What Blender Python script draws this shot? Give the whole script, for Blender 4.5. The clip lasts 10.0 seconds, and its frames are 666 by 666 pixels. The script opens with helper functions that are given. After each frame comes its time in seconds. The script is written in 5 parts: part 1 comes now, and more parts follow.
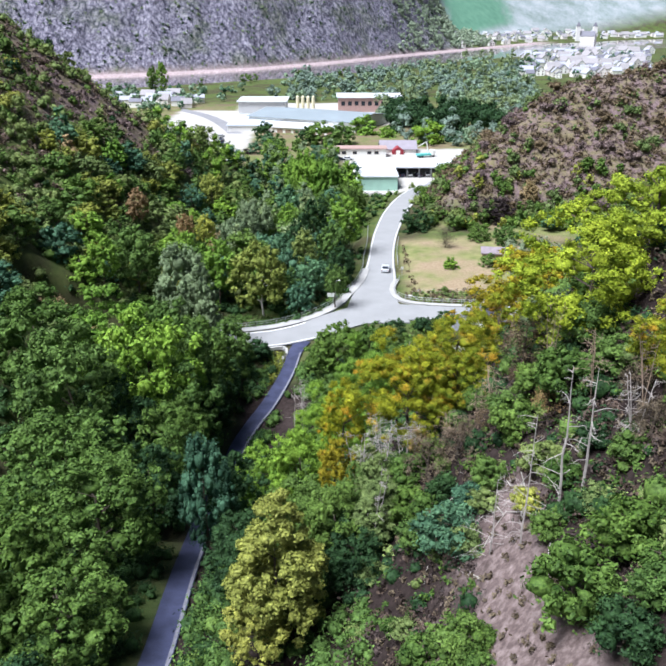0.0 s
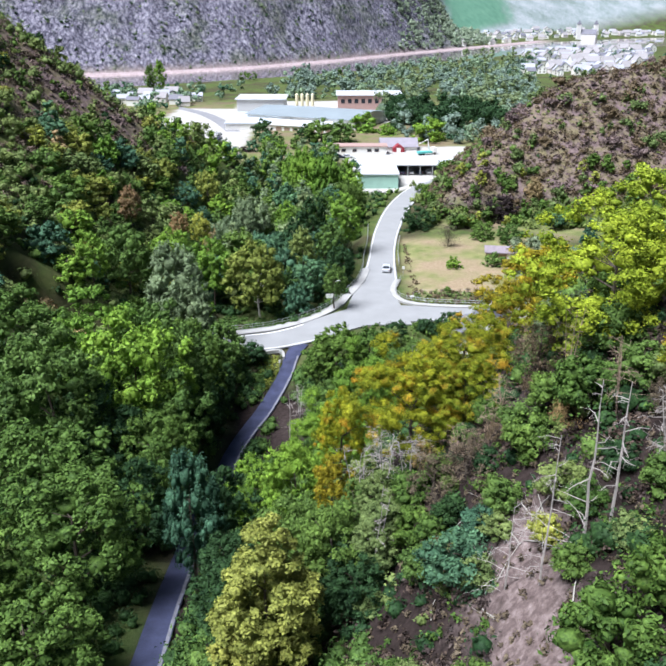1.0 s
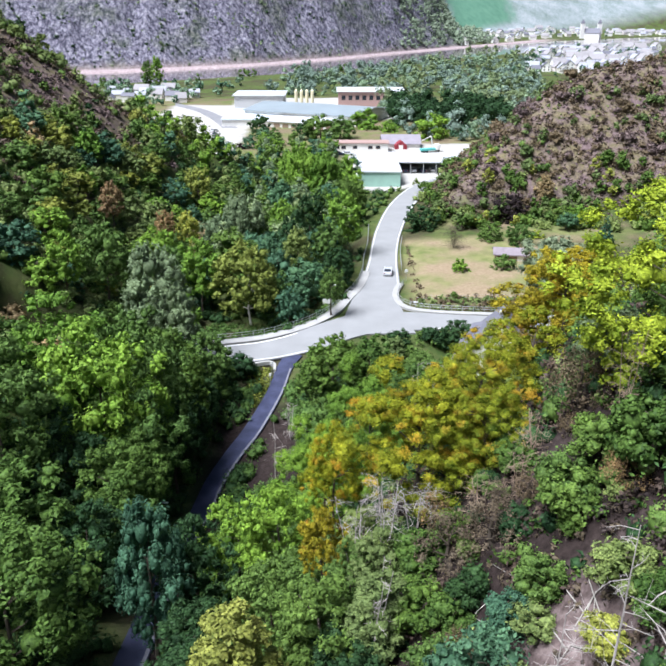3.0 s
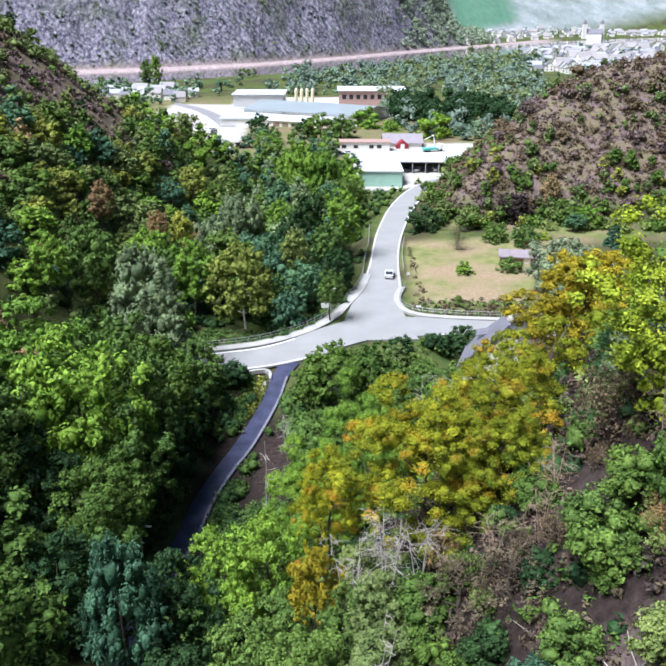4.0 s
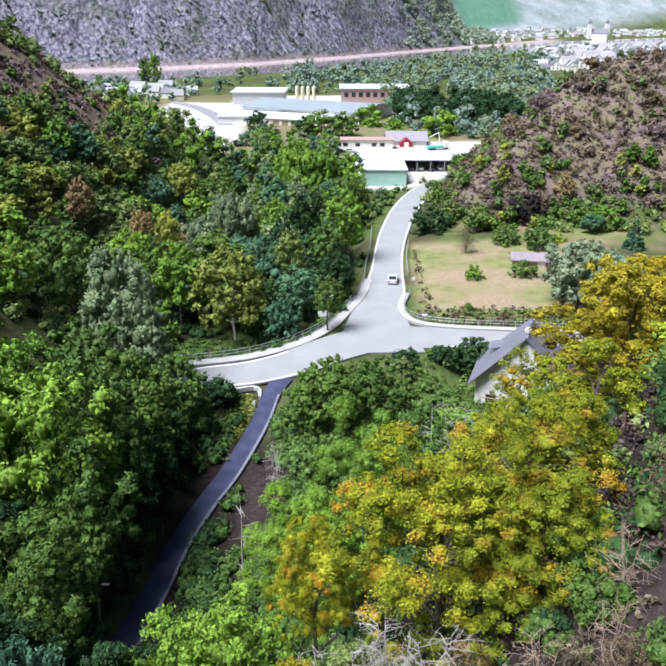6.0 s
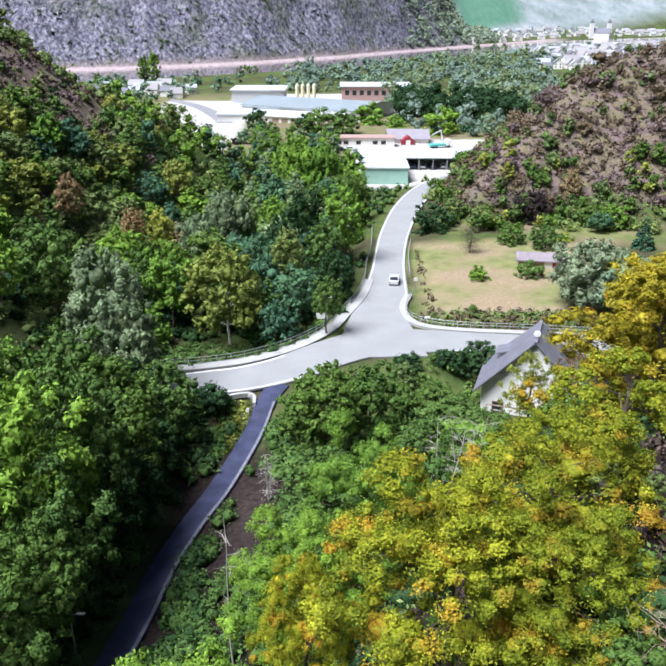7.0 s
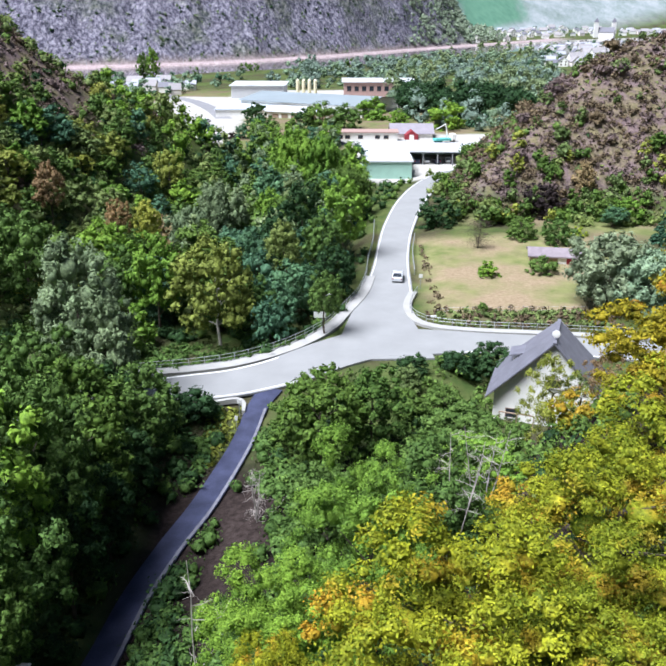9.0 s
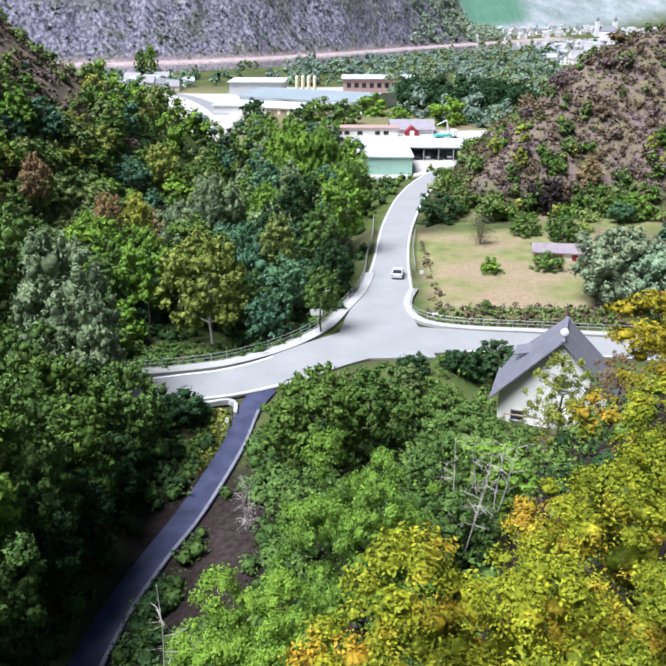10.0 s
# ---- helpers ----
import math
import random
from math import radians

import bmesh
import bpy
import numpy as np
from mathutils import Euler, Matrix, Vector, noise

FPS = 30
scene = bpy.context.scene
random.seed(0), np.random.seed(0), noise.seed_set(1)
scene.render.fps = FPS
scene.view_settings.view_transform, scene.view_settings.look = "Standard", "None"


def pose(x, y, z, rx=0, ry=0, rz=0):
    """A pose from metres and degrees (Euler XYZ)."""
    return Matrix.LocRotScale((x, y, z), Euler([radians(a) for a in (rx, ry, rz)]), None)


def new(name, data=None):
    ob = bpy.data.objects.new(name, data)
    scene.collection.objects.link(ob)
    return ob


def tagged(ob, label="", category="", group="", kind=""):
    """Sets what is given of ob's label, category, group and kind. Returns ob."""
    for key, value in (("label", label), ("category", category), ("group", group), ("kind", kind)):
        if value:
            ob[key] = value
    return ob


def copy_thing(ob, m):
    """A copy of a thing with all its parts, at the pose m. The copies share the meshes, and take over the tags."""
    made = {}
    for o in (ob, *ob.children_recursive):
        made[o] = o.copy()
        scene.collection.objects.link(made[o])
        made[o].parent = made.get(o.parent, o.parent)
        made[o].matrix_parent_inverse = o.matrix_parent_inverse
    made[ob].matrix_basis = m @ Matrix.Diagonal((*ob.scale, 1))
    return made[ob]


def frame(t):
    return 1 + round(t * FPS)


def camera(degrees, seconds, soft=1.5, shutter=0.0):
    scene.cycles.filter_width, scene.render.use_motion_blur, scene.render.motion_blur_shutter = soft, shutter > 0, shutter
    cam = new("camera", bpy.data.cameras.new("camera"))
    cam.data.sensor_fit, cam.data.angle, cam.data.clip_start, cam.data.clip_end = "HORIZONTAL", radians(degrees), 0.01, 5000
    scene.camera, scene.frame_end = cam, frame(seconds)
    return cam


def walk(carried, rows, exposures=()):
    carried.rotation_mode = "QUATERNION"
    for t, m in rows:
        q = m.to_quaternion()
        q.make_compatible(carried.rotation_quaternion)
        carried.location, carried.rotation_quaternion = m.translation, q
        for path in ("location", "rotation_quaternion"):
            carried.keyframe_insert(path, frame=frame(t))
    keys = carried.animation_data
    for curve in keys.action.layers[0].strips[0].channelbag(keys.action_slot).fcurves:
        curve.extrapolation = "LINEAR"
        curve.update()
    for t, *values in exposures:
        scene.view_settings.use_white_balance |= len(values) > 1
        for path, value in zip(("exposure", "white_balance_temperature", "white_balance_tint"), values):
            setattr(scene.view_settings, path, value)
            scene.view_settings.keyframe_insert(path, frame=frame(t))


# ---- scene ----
cam = camera(46.0, 10.0, soft=2.1)
PATH = [
    (0, pose(0.002, 0.000, 57.601, 67.385, 0.000, -0.001) @ pose(0, 0, 0, 0, 0, 0.053)),
    (0.5, pose(0.146, 2.704, 56.680, 67.379, 0.000, 0.023) @ pose(0, 0, 0, 0, 0, -0.004)),
    (1, pose(0.322, 5.523, 55.831, 67.369, 0.000, 0.042) @ pose(0, 0, 0, 0, 0, -0.065)),
    (1.5, pose(0.512, 8.456, 54.994, 67.359, 0.000, 0.060) @ pose(0, 0, 0, 0, 0, -0.077)),
    (2, pose(0.689, 11.448, 54.155, 67.364, 0.000, 0.059) @ pose(0, 0, 0, 0, 0, -0.033)),
    (2.5, pose(0.883, 14.462, 53.377, 67.364, 0.000, 0.079) @ pose(0, 0, 0, 0, 0, 0.028)),
    (4, pose(1.391, 23.661, 50.960, 67.435, 0.000, 0.189) @ pose(0, 0, 0, 0, 0, 0.114)),
    (4.5, pose(1.581, 26.711, 50.152, 67.471, 0.000, 0.241) @ pose(0, 0, 0, 0, 0, 0.112)),
    (5, pose(1.807, 29.729, 49.346, 67.498, 0.000, 0.325) @ pose(0, 0, 0, 0, 0, 0.075)),
    (5.5, pose(2.029, 32.675, 48.543, 67.528, 0.000, 0.390) @ pose(0, 0, 0, 0, 0, 0.049)),
    (7, pose(2.491, 40.658, 46.087, 67.566, 0.000, 0.523) @ pose(0, 0, 0, 0, 0, 0.063)),
    (7.5, pose(2.686, 42.999, 45.178, 67.585, 0.000, 0.556) @ pose(0, 0, 0, 0, 0, 0.044)),
    (8, pose(2.816, 45.188, 44.248, 67.623, 0.000, 0.607) @ pose(0, 0, 0, 0, 0, 0.023)),
    (8.5, pose(2.936, 47.221, 43.347, 67.644, 0.000, 0.670) @ pose(0, 0, 0, 0, 0, 0.029)),
    (9, pose(3.017, 49.143, 42.409, 67.658, 0.000, 0.732) @ pose(0, 0, 0, 0, 0, 0.027)),
    (9.5, pose(3.187, 51.151, 41.471, 67.653, 0.000, 0.760) @ pose(0, 0, 0, 0, 0, 0.041)),
    (10, pose(3.386, 53.216, 40.502, 67.639, 0.000, 0.746) @ pose(0, 0, 0, 0, 0, 0.073)),
]
walk(cam, PATH, [(0, 0.9, 5700, 13), (10, 0.9, 5700, 13)])

# ---------------------------------------------------------------- world, sun
SUN_EL, SUN_AZ = 62.0, 236.0        # elevation, compass azimuth from +y clockwise
world = bpy.data.worlds.new("world")
scene.world = world
world.use_nodes = True
wt = world.node_tree
sky = wt.nodes.new("ShaderNodeTexSky")
sky.sky_type = "NISHITA"
sky.sun_disc = False
sky.sun_elevation = radians(SUN_EL)
sky.sun_rotation = radians(SUN_AZ)
sky.air_density, sky.dust_density, sky.ozone_density = 1.0, 2.5, 1.0
wt.links.new(sky.outputs[0], wt.nodes["Background"].inputs[0])
wt.nodes["Background"].inputs[1].default_value = 0.028
sun_data = bpy.data.lights.new("sun", "SUN")
sun_data.energy, sun_data.angle, sun_data.color = 5.0, radians(32.0), (1.0, 0.97, 0.92)
sun = new("sun", sun_data)
sd = Vector((math.sin(radians(SUN_AZ)) * math.cos(radians(SUN_EL)), math.cos(radians(SUN_AZ)) * math.cos(radians(SUN_EL)), math.sin(radians(SUN_EL))))
sun.matrix_world = Matrix.Translation((0, 0, 200)) @ sd.to_track_quat("Z", "Y").to_matrix().to_4x4()

# ---------------------------------------------------------------- materials


def material(name, rough=0.8, metal=0.0):
    m = bpy.data.materials.new(name)
    m.use_nodes = True
    b = m.node_tree.nodes["Principled BSDF"]
    b.inputs["Roughness"].default_value, b.inputs["Metallic"].default_value = rough, metal
    b.inputs["Specular IOR Level"].default_value = 0.3
    return m, m.node_tree, b


def node(t, kind, **values):
    n = t.nodes.new(kind)
    for k, v in values.items():
        n.inputs[k.replace("_", " ")].default_value = v
    return n


def ramp(t, fac, *stops):
    r = t.nodes.new("ShaderNodeValToRGB")
    while len(r.color_ramp.elements) < len(stops):
        r.color_ramp.elements.new(0.5)
    for e, (at, c) in zip(r.color_ramp.elements, stops):
        e.position, e.color = at, (*c, 1)
    t.links.new(fac, r.inputs[0])
    return r.outputs[0]


def mix(t, fac, a, b, how="MIX"):
    n = t.nodes.new("ShaderNodeMix")
    n.data_type, n.blend_type = "RGBA", how
    for sock, v in ((n.inputs["Factor"], fac), (n.inputs["A"], a), (n.inputs["B"], b)):
        if isinstance(v, (int, float)):
            sock.default_value = v
        elif isinstance(v, tuple):
            sock.default_value = (*v, 1)
        else:
            t.links.new(v, sock)
    return n.outputs["Result"]


def noise_of(t, scale, detail=4.0, rough=0.6, coord="Object"):
    c = t.nodes.new("ShaderNodeTexCoord")
    n = node(t, "ShaderNodeTexNoise", Scale=scale, Detail=detail, Roughness=rough)
    t.links.new(c.outputs[coord], n.inputs["Vector"])
    return n.outputs["Fac"]


def bump(t, b, height, strength=0.4, dist=0.05):
    n = node(t, "ShaderNodeBump", Strength=strength, Distance=dist)
    t.links.new(height, n.inputs["Height"])
    t.links.new(n.outputs[0], b.inputs["Normal"])


def plain(name, colour, rough=0.7, metal=0.0, vary=0.18, scale=3.0, grain=30.0):
    """A painted, cast or sawn surface: a base colour with stains and grain."""
    m, t, b = material(name, rough, metal)
    dark = tuple(c * (1 - vary) for c in colour)
    light = tuple(min(1, c * (1 + vary)) for c in colour)
    big = ramp(t, noise_of(t, scale), (0.3, dark), (0.7, light))
    fine = noise_of(t, grain, 2)
    c = mix(t, 0.25, big, ramp(t, fine, (0.3, dark), (0.7, light)))
    t.links.new(c, b.inputs["Base Color"])
    bump(t, b, fine, 0.2, 0.02)
    return m


def foliage(name, low, high, accent=None, amount=0.15):
    """Leaves: tint varies leaf by leaf, branch by branch and tree by tree."""
    m, t, b = material(name, 0.62)
    b.inputs["Specular IOR Level"].default_value = 0.12
    g = t.nodes.new("ShaderNodeNewGeometry")
    leaf = ramp(t, g.outputs["Random Per Island"], (0.1, low), (0.9, high))
    patch = ramp(t, noise_of(t, 0.5, 3), (0.35, tuple(c * 0.55 for c in low)), (0.65, tuple(min(1, c * 1.2) for c in high)))
    c = mix(t, 0.6, leaf, patch)
    if accent:
        spots = ramp(t, noise_of(t, 0.33, 2), (0.64 - amount, (0, 0, 0)), (0.74 - amount, (1, 1, 1)))
        c = mix(t, spots, c, accent)
    fine = noise_of(t, 6.5, 3, 0.75)
    c = mix(t, 1.0, c, ramp(t, fine, (0.30, (0.45, 0.45, 0.5)), (0.52, (0.95, 0.95, 0.95)), (0.72, (1.5, 1.45, 1.25))), "MULTIPLY")
    info = t.nodes.new("ShaderNodeObjectInfo")
    own = ramp(t, info.outputs["Random"], (0.0, (0.78, 0.84, 0.86)), (0.5, (1, 1, 1)), (1.0, (1.14, 1.1, 0.92)))
    c = mix(t, 1.0, c, own, "MULTIPLY")
    t.links.new(c, b.inputs["Base Color"])
    tr = t.nodes.new("ShaderNodeBsdfTranslucent")
    t.links.new(c, tr.inputs["Color"])
    mx = t.nodes.new("ShaderNodeMixShader")
    mx.inputs[0].default_value = 0.12
    t.links.new(b.outputs[0], mx.inputs[1])
    t.links.new(tr.outputs[0], mx.inputs[2])
    t.links.new(mx.outputs[0], t.nodes["Material Output"].inputs[0])
    return m


LEAF = {
    "green": foliage("leaves_green", (0.056, 0.112, 0.026), (0.151, 0.245, 0.056)),
    "bright": foliage("leaves_bright_green", (0.095, 0.205, 0.028), (0.246, 0.400, 0.056)),
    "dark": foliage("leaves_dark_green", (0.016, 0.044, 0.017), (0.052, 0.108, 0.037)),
    "deep": foliage("leaves_bluish_green", (0.042, 0.108, 0.062), (0.115, 0.225, 0.125)),
    "ochre": foliage("leaves_pale_ochre_green", (0.16, 0.19, 0.035), (0.40, 0.41, 0.09)),
    "olive": foliage("leaves_olive", (0.095, 0.149, 0.043), (0.243, 0.311, 0.103)),
    "yellow": foliage("leaves_yellow_green", (0.135, 0.225, 0.016), (0.36, 0.44, 0.040)),
    "autumn": foliage("leaves_turning_yellow", (0.060, 0.120, 0.009), (0.36, 0.375, 0.022), (0.46, 0.29, 0.026), 0.08),
    "orange": foliage("leaves_turning_orange", (0.16, 0.165, 0.012), (0.44, 0.36, 0.024), (0.46, 0.22, 0.03), 0.05),
    "rust": foliage("leaves_rust_brown", (0.17, 0.115, 0.058), (0.38, 0.265, 0.14)),
    "grey": foliage("leaves_grey_green", (0.125, 0.185, 0.088), (0.29, 0.37, 0.195)),
    "purple": foliage("leaves_dark_purple", (0.022, 0.016, 0.016), (0.047, 0.035, 0.035)),
    # green leaf darkened to hold the shade of valley and near slope
    "shade": foliage("leaves_shaded_green", (0.034, 0.080, 0.015), (0.129, 0.215, 0.044)),
    "heather": foliage("brown_heather", (0.10, 0.072, 0.072), (0.29, 0.215, 0.20)),
    # grey-green leaf, lightened to hold the haze of distance
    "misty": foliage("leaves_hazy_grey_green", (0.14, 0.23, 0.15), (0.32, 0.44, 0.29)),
    "dry": foliage("dry_brown_scrub", (0.070, 0.052, 0.034), (0.21, 0.165, 0.11)),
    "silver": foliage("leaves_silver_willow", (0.17, 0.22, 0.12), (0.38, 0.43, 0.25)),
    "tan": foliage("leaves_dry_tan", (0.26, 0.19, 0.09), (0.50, 0.37, 0.19)),
    # far-wood leaf with aerial haze mixed into its colour
    "haze": foliage("leaves_paled_by_haze", (0.18, 0.25, 0.19), (0.37, 0.46, 0.36)),
    "moss": foliage("leaves_mossy_yellow_green", (0.12, 0.16, 0.030), (0.33, 0.37, 0.075)),
    # dry scrub colour darkened; the near slope's shade is included
    "brush": foliage("bare_brown_brushwood_shaded", (0.030, 0.022, 0.021), (0.120, 0.090, 0.080)),
    "gold": foliage("leaves_ochre_green", (0.216, 0.257, 0.051), (0.459, 0.486, 0.102)),
}
GREY_BARK = plain("bleached_grey_bark", (0.37, 0.335, 0.31), 0.85, vary=0.3, scale=1.2)
BARK = plain("bark", (0.075, 0.06, 0.045), 0.9, vary=0.35, scale=1.5)
PALE_BARK = plain("pale_bark", (0.36, 0.34, 0.30), 0.85, vary=0.3, scale=1.2)
ASPHALT = plain("pale_worn_asphalt", (0.265, 0.268, 0.268), 0.85, vary=0.10, scale=0.22, grain=9)
# The lane's bluish tree shade is part of this dark base colour.
DARK_ASPHALT = plain("shaded_dark_asphalt", (0.045, 0.05, 0.092), 0.5, vary=0.45, scale=0.5, grain=8)
CONCRETE = plain("pale_concrete", (0.36, 0.355, 0.34), 0.9, vary=0.12, scale=0.5, grain=12)
PAINT = plain("white_road_paint", (0.78, 0.78, 0.76), 0.7, vary=0.1, scale=2)
STEEL = plain("galvanised_steel", (0.40, 0.42, 0.43), 0.5, 0.5, vary=0.12)
RENDER = plain("white_render", (0.80, 0.79, 0.75), 0.9, vary=0.06, scale=0.6)
SLATE = plain("slate_roof_grey", (0.16, 0.16, 0.19), 0.6, vary=0.2, scale=0.8)
PALE_ROOF = plain("pale_sheet_roof", (0.55, 0.57, 0.59), 0.5, vary=0.08, scale=0.1, grain=2)
GREY_ROOF = plain("grey_sheet_roof", (0.50, 0.55, 0.60), 0.5, vary=0.1, scale=0.1, grain=2)
GREEN_SHEET = plain("green_sheet_cladding", (0.33, 0.52, 0.43), 0.6, vary=0.1, scale=0.4)
RED_PAINT = plain("red_painted_boards", (0.24, 0.03, 0.04), 0.7, vary=0.2)
WOOD = plain("weathered_wood", (0.30, 0.22, 0.16), 0.85, vary=0.3, scale=2)
DARK_GLASS = plain("dark_window_glass", (0.03, 0.035, 0.045), 0.12, vary=0.2)
BLACK = plain("black_rubber", (0.02, 0.02, 0.02), 0.7, vary=0.2)

# ---------------------------------------------------------------- lie of the land


def smin(a, b, k=4.0):
    h = np.clip(0.5 + 0.5 * (b - a) / k, 0, 1)
    return b * (1 - h) + a * h - k * h * (1 - h)


def smax(a, b, k=4.0):
    return -smin(-a, -b, k)


def wave(x, y, s, seed=0.0):
    """A cheap rolling relief, vectorised: summed sines at odd angles."""
    r = 0
    for i, (a, f) in enumerate(((0.3, 1.0), (1.4, 1.7), (2.3, 2.9), (0.9, 4.3), (2.9, 6.1))):
        r = r + np.sin((x * math.cos(a) + y * math.sin(a)) * f / s + seed * (i + 1) * 1.7) / f ** 0.8
    return r / 2.2


MAIN = [(9.0, 143.5, 0, 12.5), (8.6, 152, 0, 11.2), (8.9, 160, 0, 9.0), (10.3, 169, 0, 8.2), (11.7, 184, 0, 6.6), (13.0, 198, 0, 6.4), (15.0, 213, 0, 6.7), (19.2, 235, 0, 7.0), (25.5, 256, 0, 7.0), (34, 272, 0, 7.0), (48, 284, 0, 7.0), (66, 292, 0, 7.0)]
WEST = [(7, 149.0, 0, 9.5), (1.5, 145.0, 0, 8.6), (-4.5, 139.6, 0, 8.0), (-10, 136.4, 0, 7.6), (-15, 134.9, 0, 7.4), (-20, 133.3, 0, 7.4), (-30, 130, 0, 7.2), (-48, 124, 0, 7.0)]
EAST = [(9, 149.5, 0, 10.0), (16, 149.5, 0, 8.4), (23, 149.1, 0, 7.0), (34, 148, 0, 6.6), (52, 145, 0, 6.6)]
LANE = [(-5.6, 134.6, 0, 3.0), (-6.9, 130.5, -0.5, 2.5), (-8.0, 124, -1.6, 2.5), (-10.3, 113.6, -2.0, 2.6), (-12.2, 107, -2.0, 2.5), (-13.7, 100, -1.8, 2.5), (-14.3, 92, -1.0, 2.5), (-14.9, 80, 1.7, 2.5), (-14.7, 70, 4.4, 2.5), (-14.4, 60, 7.2, 2.5), (-13.9, 50, 9.8, 2.5), (-13.4, 38, 12.8, 2.5), (-12, 15, 18, 2.5)]


def spline(rows, step=1.0):
    """Points along a smooth curve through the rows (Catmull-Rom), all columns alike."""
    p = np.array(rows, float)
    p = np.vstack([2 * p[0] - p[1], p, 2 * p[-1] - p[-2]])
    out = []
    for i in range(1, len(p) - 2):
        n = max(2, int(np.linalg.norm(p[i + 1, :2] - p[i, :2]) / step))
        for s in np.arange(n) / n:
            a, b, c, d = p[i - 1 : i + 3]
            out.append(0.5 * (2 * b + (c - a) * s + (2 * a - 5 * b + 4 * c - d) * s * s + (3 * b - a - 3 * c + d) * s ** 3))
    out.append(p[-2])
    return np.array(out)


ROADS = [spline(r, 2.0) for r in (MAIN, WEST, EAST, LANE)]


def near_bank(x):
    return np.interp(x, [-900, -172, -125, -40, 42, 159, 263, 900], [280, 655, 692, 762, 842, 1010, 1120, 1650])


def far_bank(x):
    return np.interp(x, [-900, -216, -162, -88, -2, 115, 189, 381, 582, 1500], [470, 768, 797, 858, 965, 1145, 1245, 1510, 1680, 2250])


def land(x, y):
    """Height of the ground before the roads are cut into it."""
    x, y = np.asarray(x, float), np.asarray(y, float)
    floor = np.interp(y, [-100, 0, 38, 60, 80, 92, 110, 128, 150, 260, 300, 520, 620, 2600], [40, 21, 12, 7, 1.5, -1.2, -2.3, -3.2, -3.2, -2.5, -1.0, -2, -4.3, -4.3])
    meadow = np.clip((x - 11) / 5, 0, 1) * np.clip((y - 150) / 8, 0, 1) * np.clip((262 - y) / 30, 0, 1)
    floor = floor * (1 - meadow) - 0.3 * meadow
    near_right = 18 + 1.0 * (x - 5) + np.interp(y, [-100, 43, 60, 75, 103, 120, 134, 160, 300, 2700], [43, 0, -0.5, -6.5, -22, -40, -52, -74, -250, -5000])
    near_right = smin(near_right, 40 + 0.25 * x, 8)
    foot = np.interp(y, [0, 50, 100, 154, 190, 215, 249, 300], [-24, -25, -30, -34, -30, -24.5, -20, -20])
    left = 0.87 * (foot - x)
    back = 0.8 * (270 + 0.7 * np.maximum(0, -x - 58) - y)
    left = smin(smin(left, back, 6), 95, 10)
    right = smin(0.9 * (y - 217), 0.8 * (x - 25 - 1.1 * np.maximum(0, y - 256)), 5)
    right = smin(right, 20 + 0.2 * x - 0.3 * np.maximum(0, y - 258), 5)
    hills = np.maximum(smax(near_right, floor, 3), np.maximum(left, right))
    h = smax(floor, hills, 3.0)
    h = h + np.where(h > floor + 1.0, 1, 0.15) * wave(x, y, 9, 2) * 0.9 * np.clip((h - floor) / 8, 0.06, 1)
    # river, its far bank, the crag beyond it and the slopes behind the town
    yn, yf = near_bank(x), far_bank(x)
    bed = np.clip((y - yn) / 12, 0, 1)
    h = h * (1 - bed) + -9 * bed
    over = y - yf
    crag = np.clip((215 - x) / 115, 0, 1)
    bank = np.minimum(-9 + 0.9 * np.maximum(over, 0), -3.6)
    wall = np.maximum(0, over - 34) * (0.95 + 0.10 * wave(x, y, 30, 5)) + (wave(x * 1.4, y, 24, 1) * 5 + wave(x + 0.5 * y, 0.7 * y, 9, 3) * 4 + wave(x - 0.3 * y, y, 5, 6) * 2) * np.clip((over - 36) / 30, 0, 1)
    slope = 0.045 * np.maximum(0, over - 30) + 0.5 * np.maximum(0, over - 330 + 0.25 * np.clip(x - 200, 0, 900)) + 3 * wave(x, y, 90, 3) * np.clip(over / 300, 0, 1)
    rise = np.minimum(wall * crag + slope * (1 - crag), 125)
    return np.where(over > 0, bank + np.maximum(rise, 0), h)


def ground(x, y):
    """Height of the ground with the roads' beds in it."""
    x, y = np.atleast_1d(np.asarray(x, float)), np.atleast_1d(np.asarray(y, float))
    h = land(x, y)
    close = (np.abs(x) < 95) & (y > 0) & (y < 320)
    if close.any():
        xs, ys, hs = x[close], y[close], h[close].copy()
        for road in ROADS:
            d = np.full(xs.shape, 1e9)
            z = np.zeros(xs.shape)
            for px, py, pz, pw in road:
                e = np.hypot(xs - px, ys - py) - pw / 2
                nearer = e < d
                d[nearer], z[nearer] = e[nearer], pz
            k = np.clip((d - 1.6) / 4.5, 0, 1)
            k = k * k * (3 - 2 * k)
            hs = (z - 0.3) * (1 - k) + hs * k
        h[close] = hs
    return h


def gz(x, y):
    return float(ground(x, y)[0])


def mesh_object(name, verts, faces, mats, parent=None, smooth=False):
    me = bpy.data.meshes.new(name)
    me.from_pydata([tuple(v) for v in verts], [], [tuple(f) for f in faces])
    for m in mats if isinstance(mats, (list, tuple)) else [mats]:
        me.materials.append(m)
    if smooth:
        me.polygons.foreach_set("use_smooth", [True] * len(me.polygons))
    ob = new(name, me)
    ob.parent = parent
    return ob


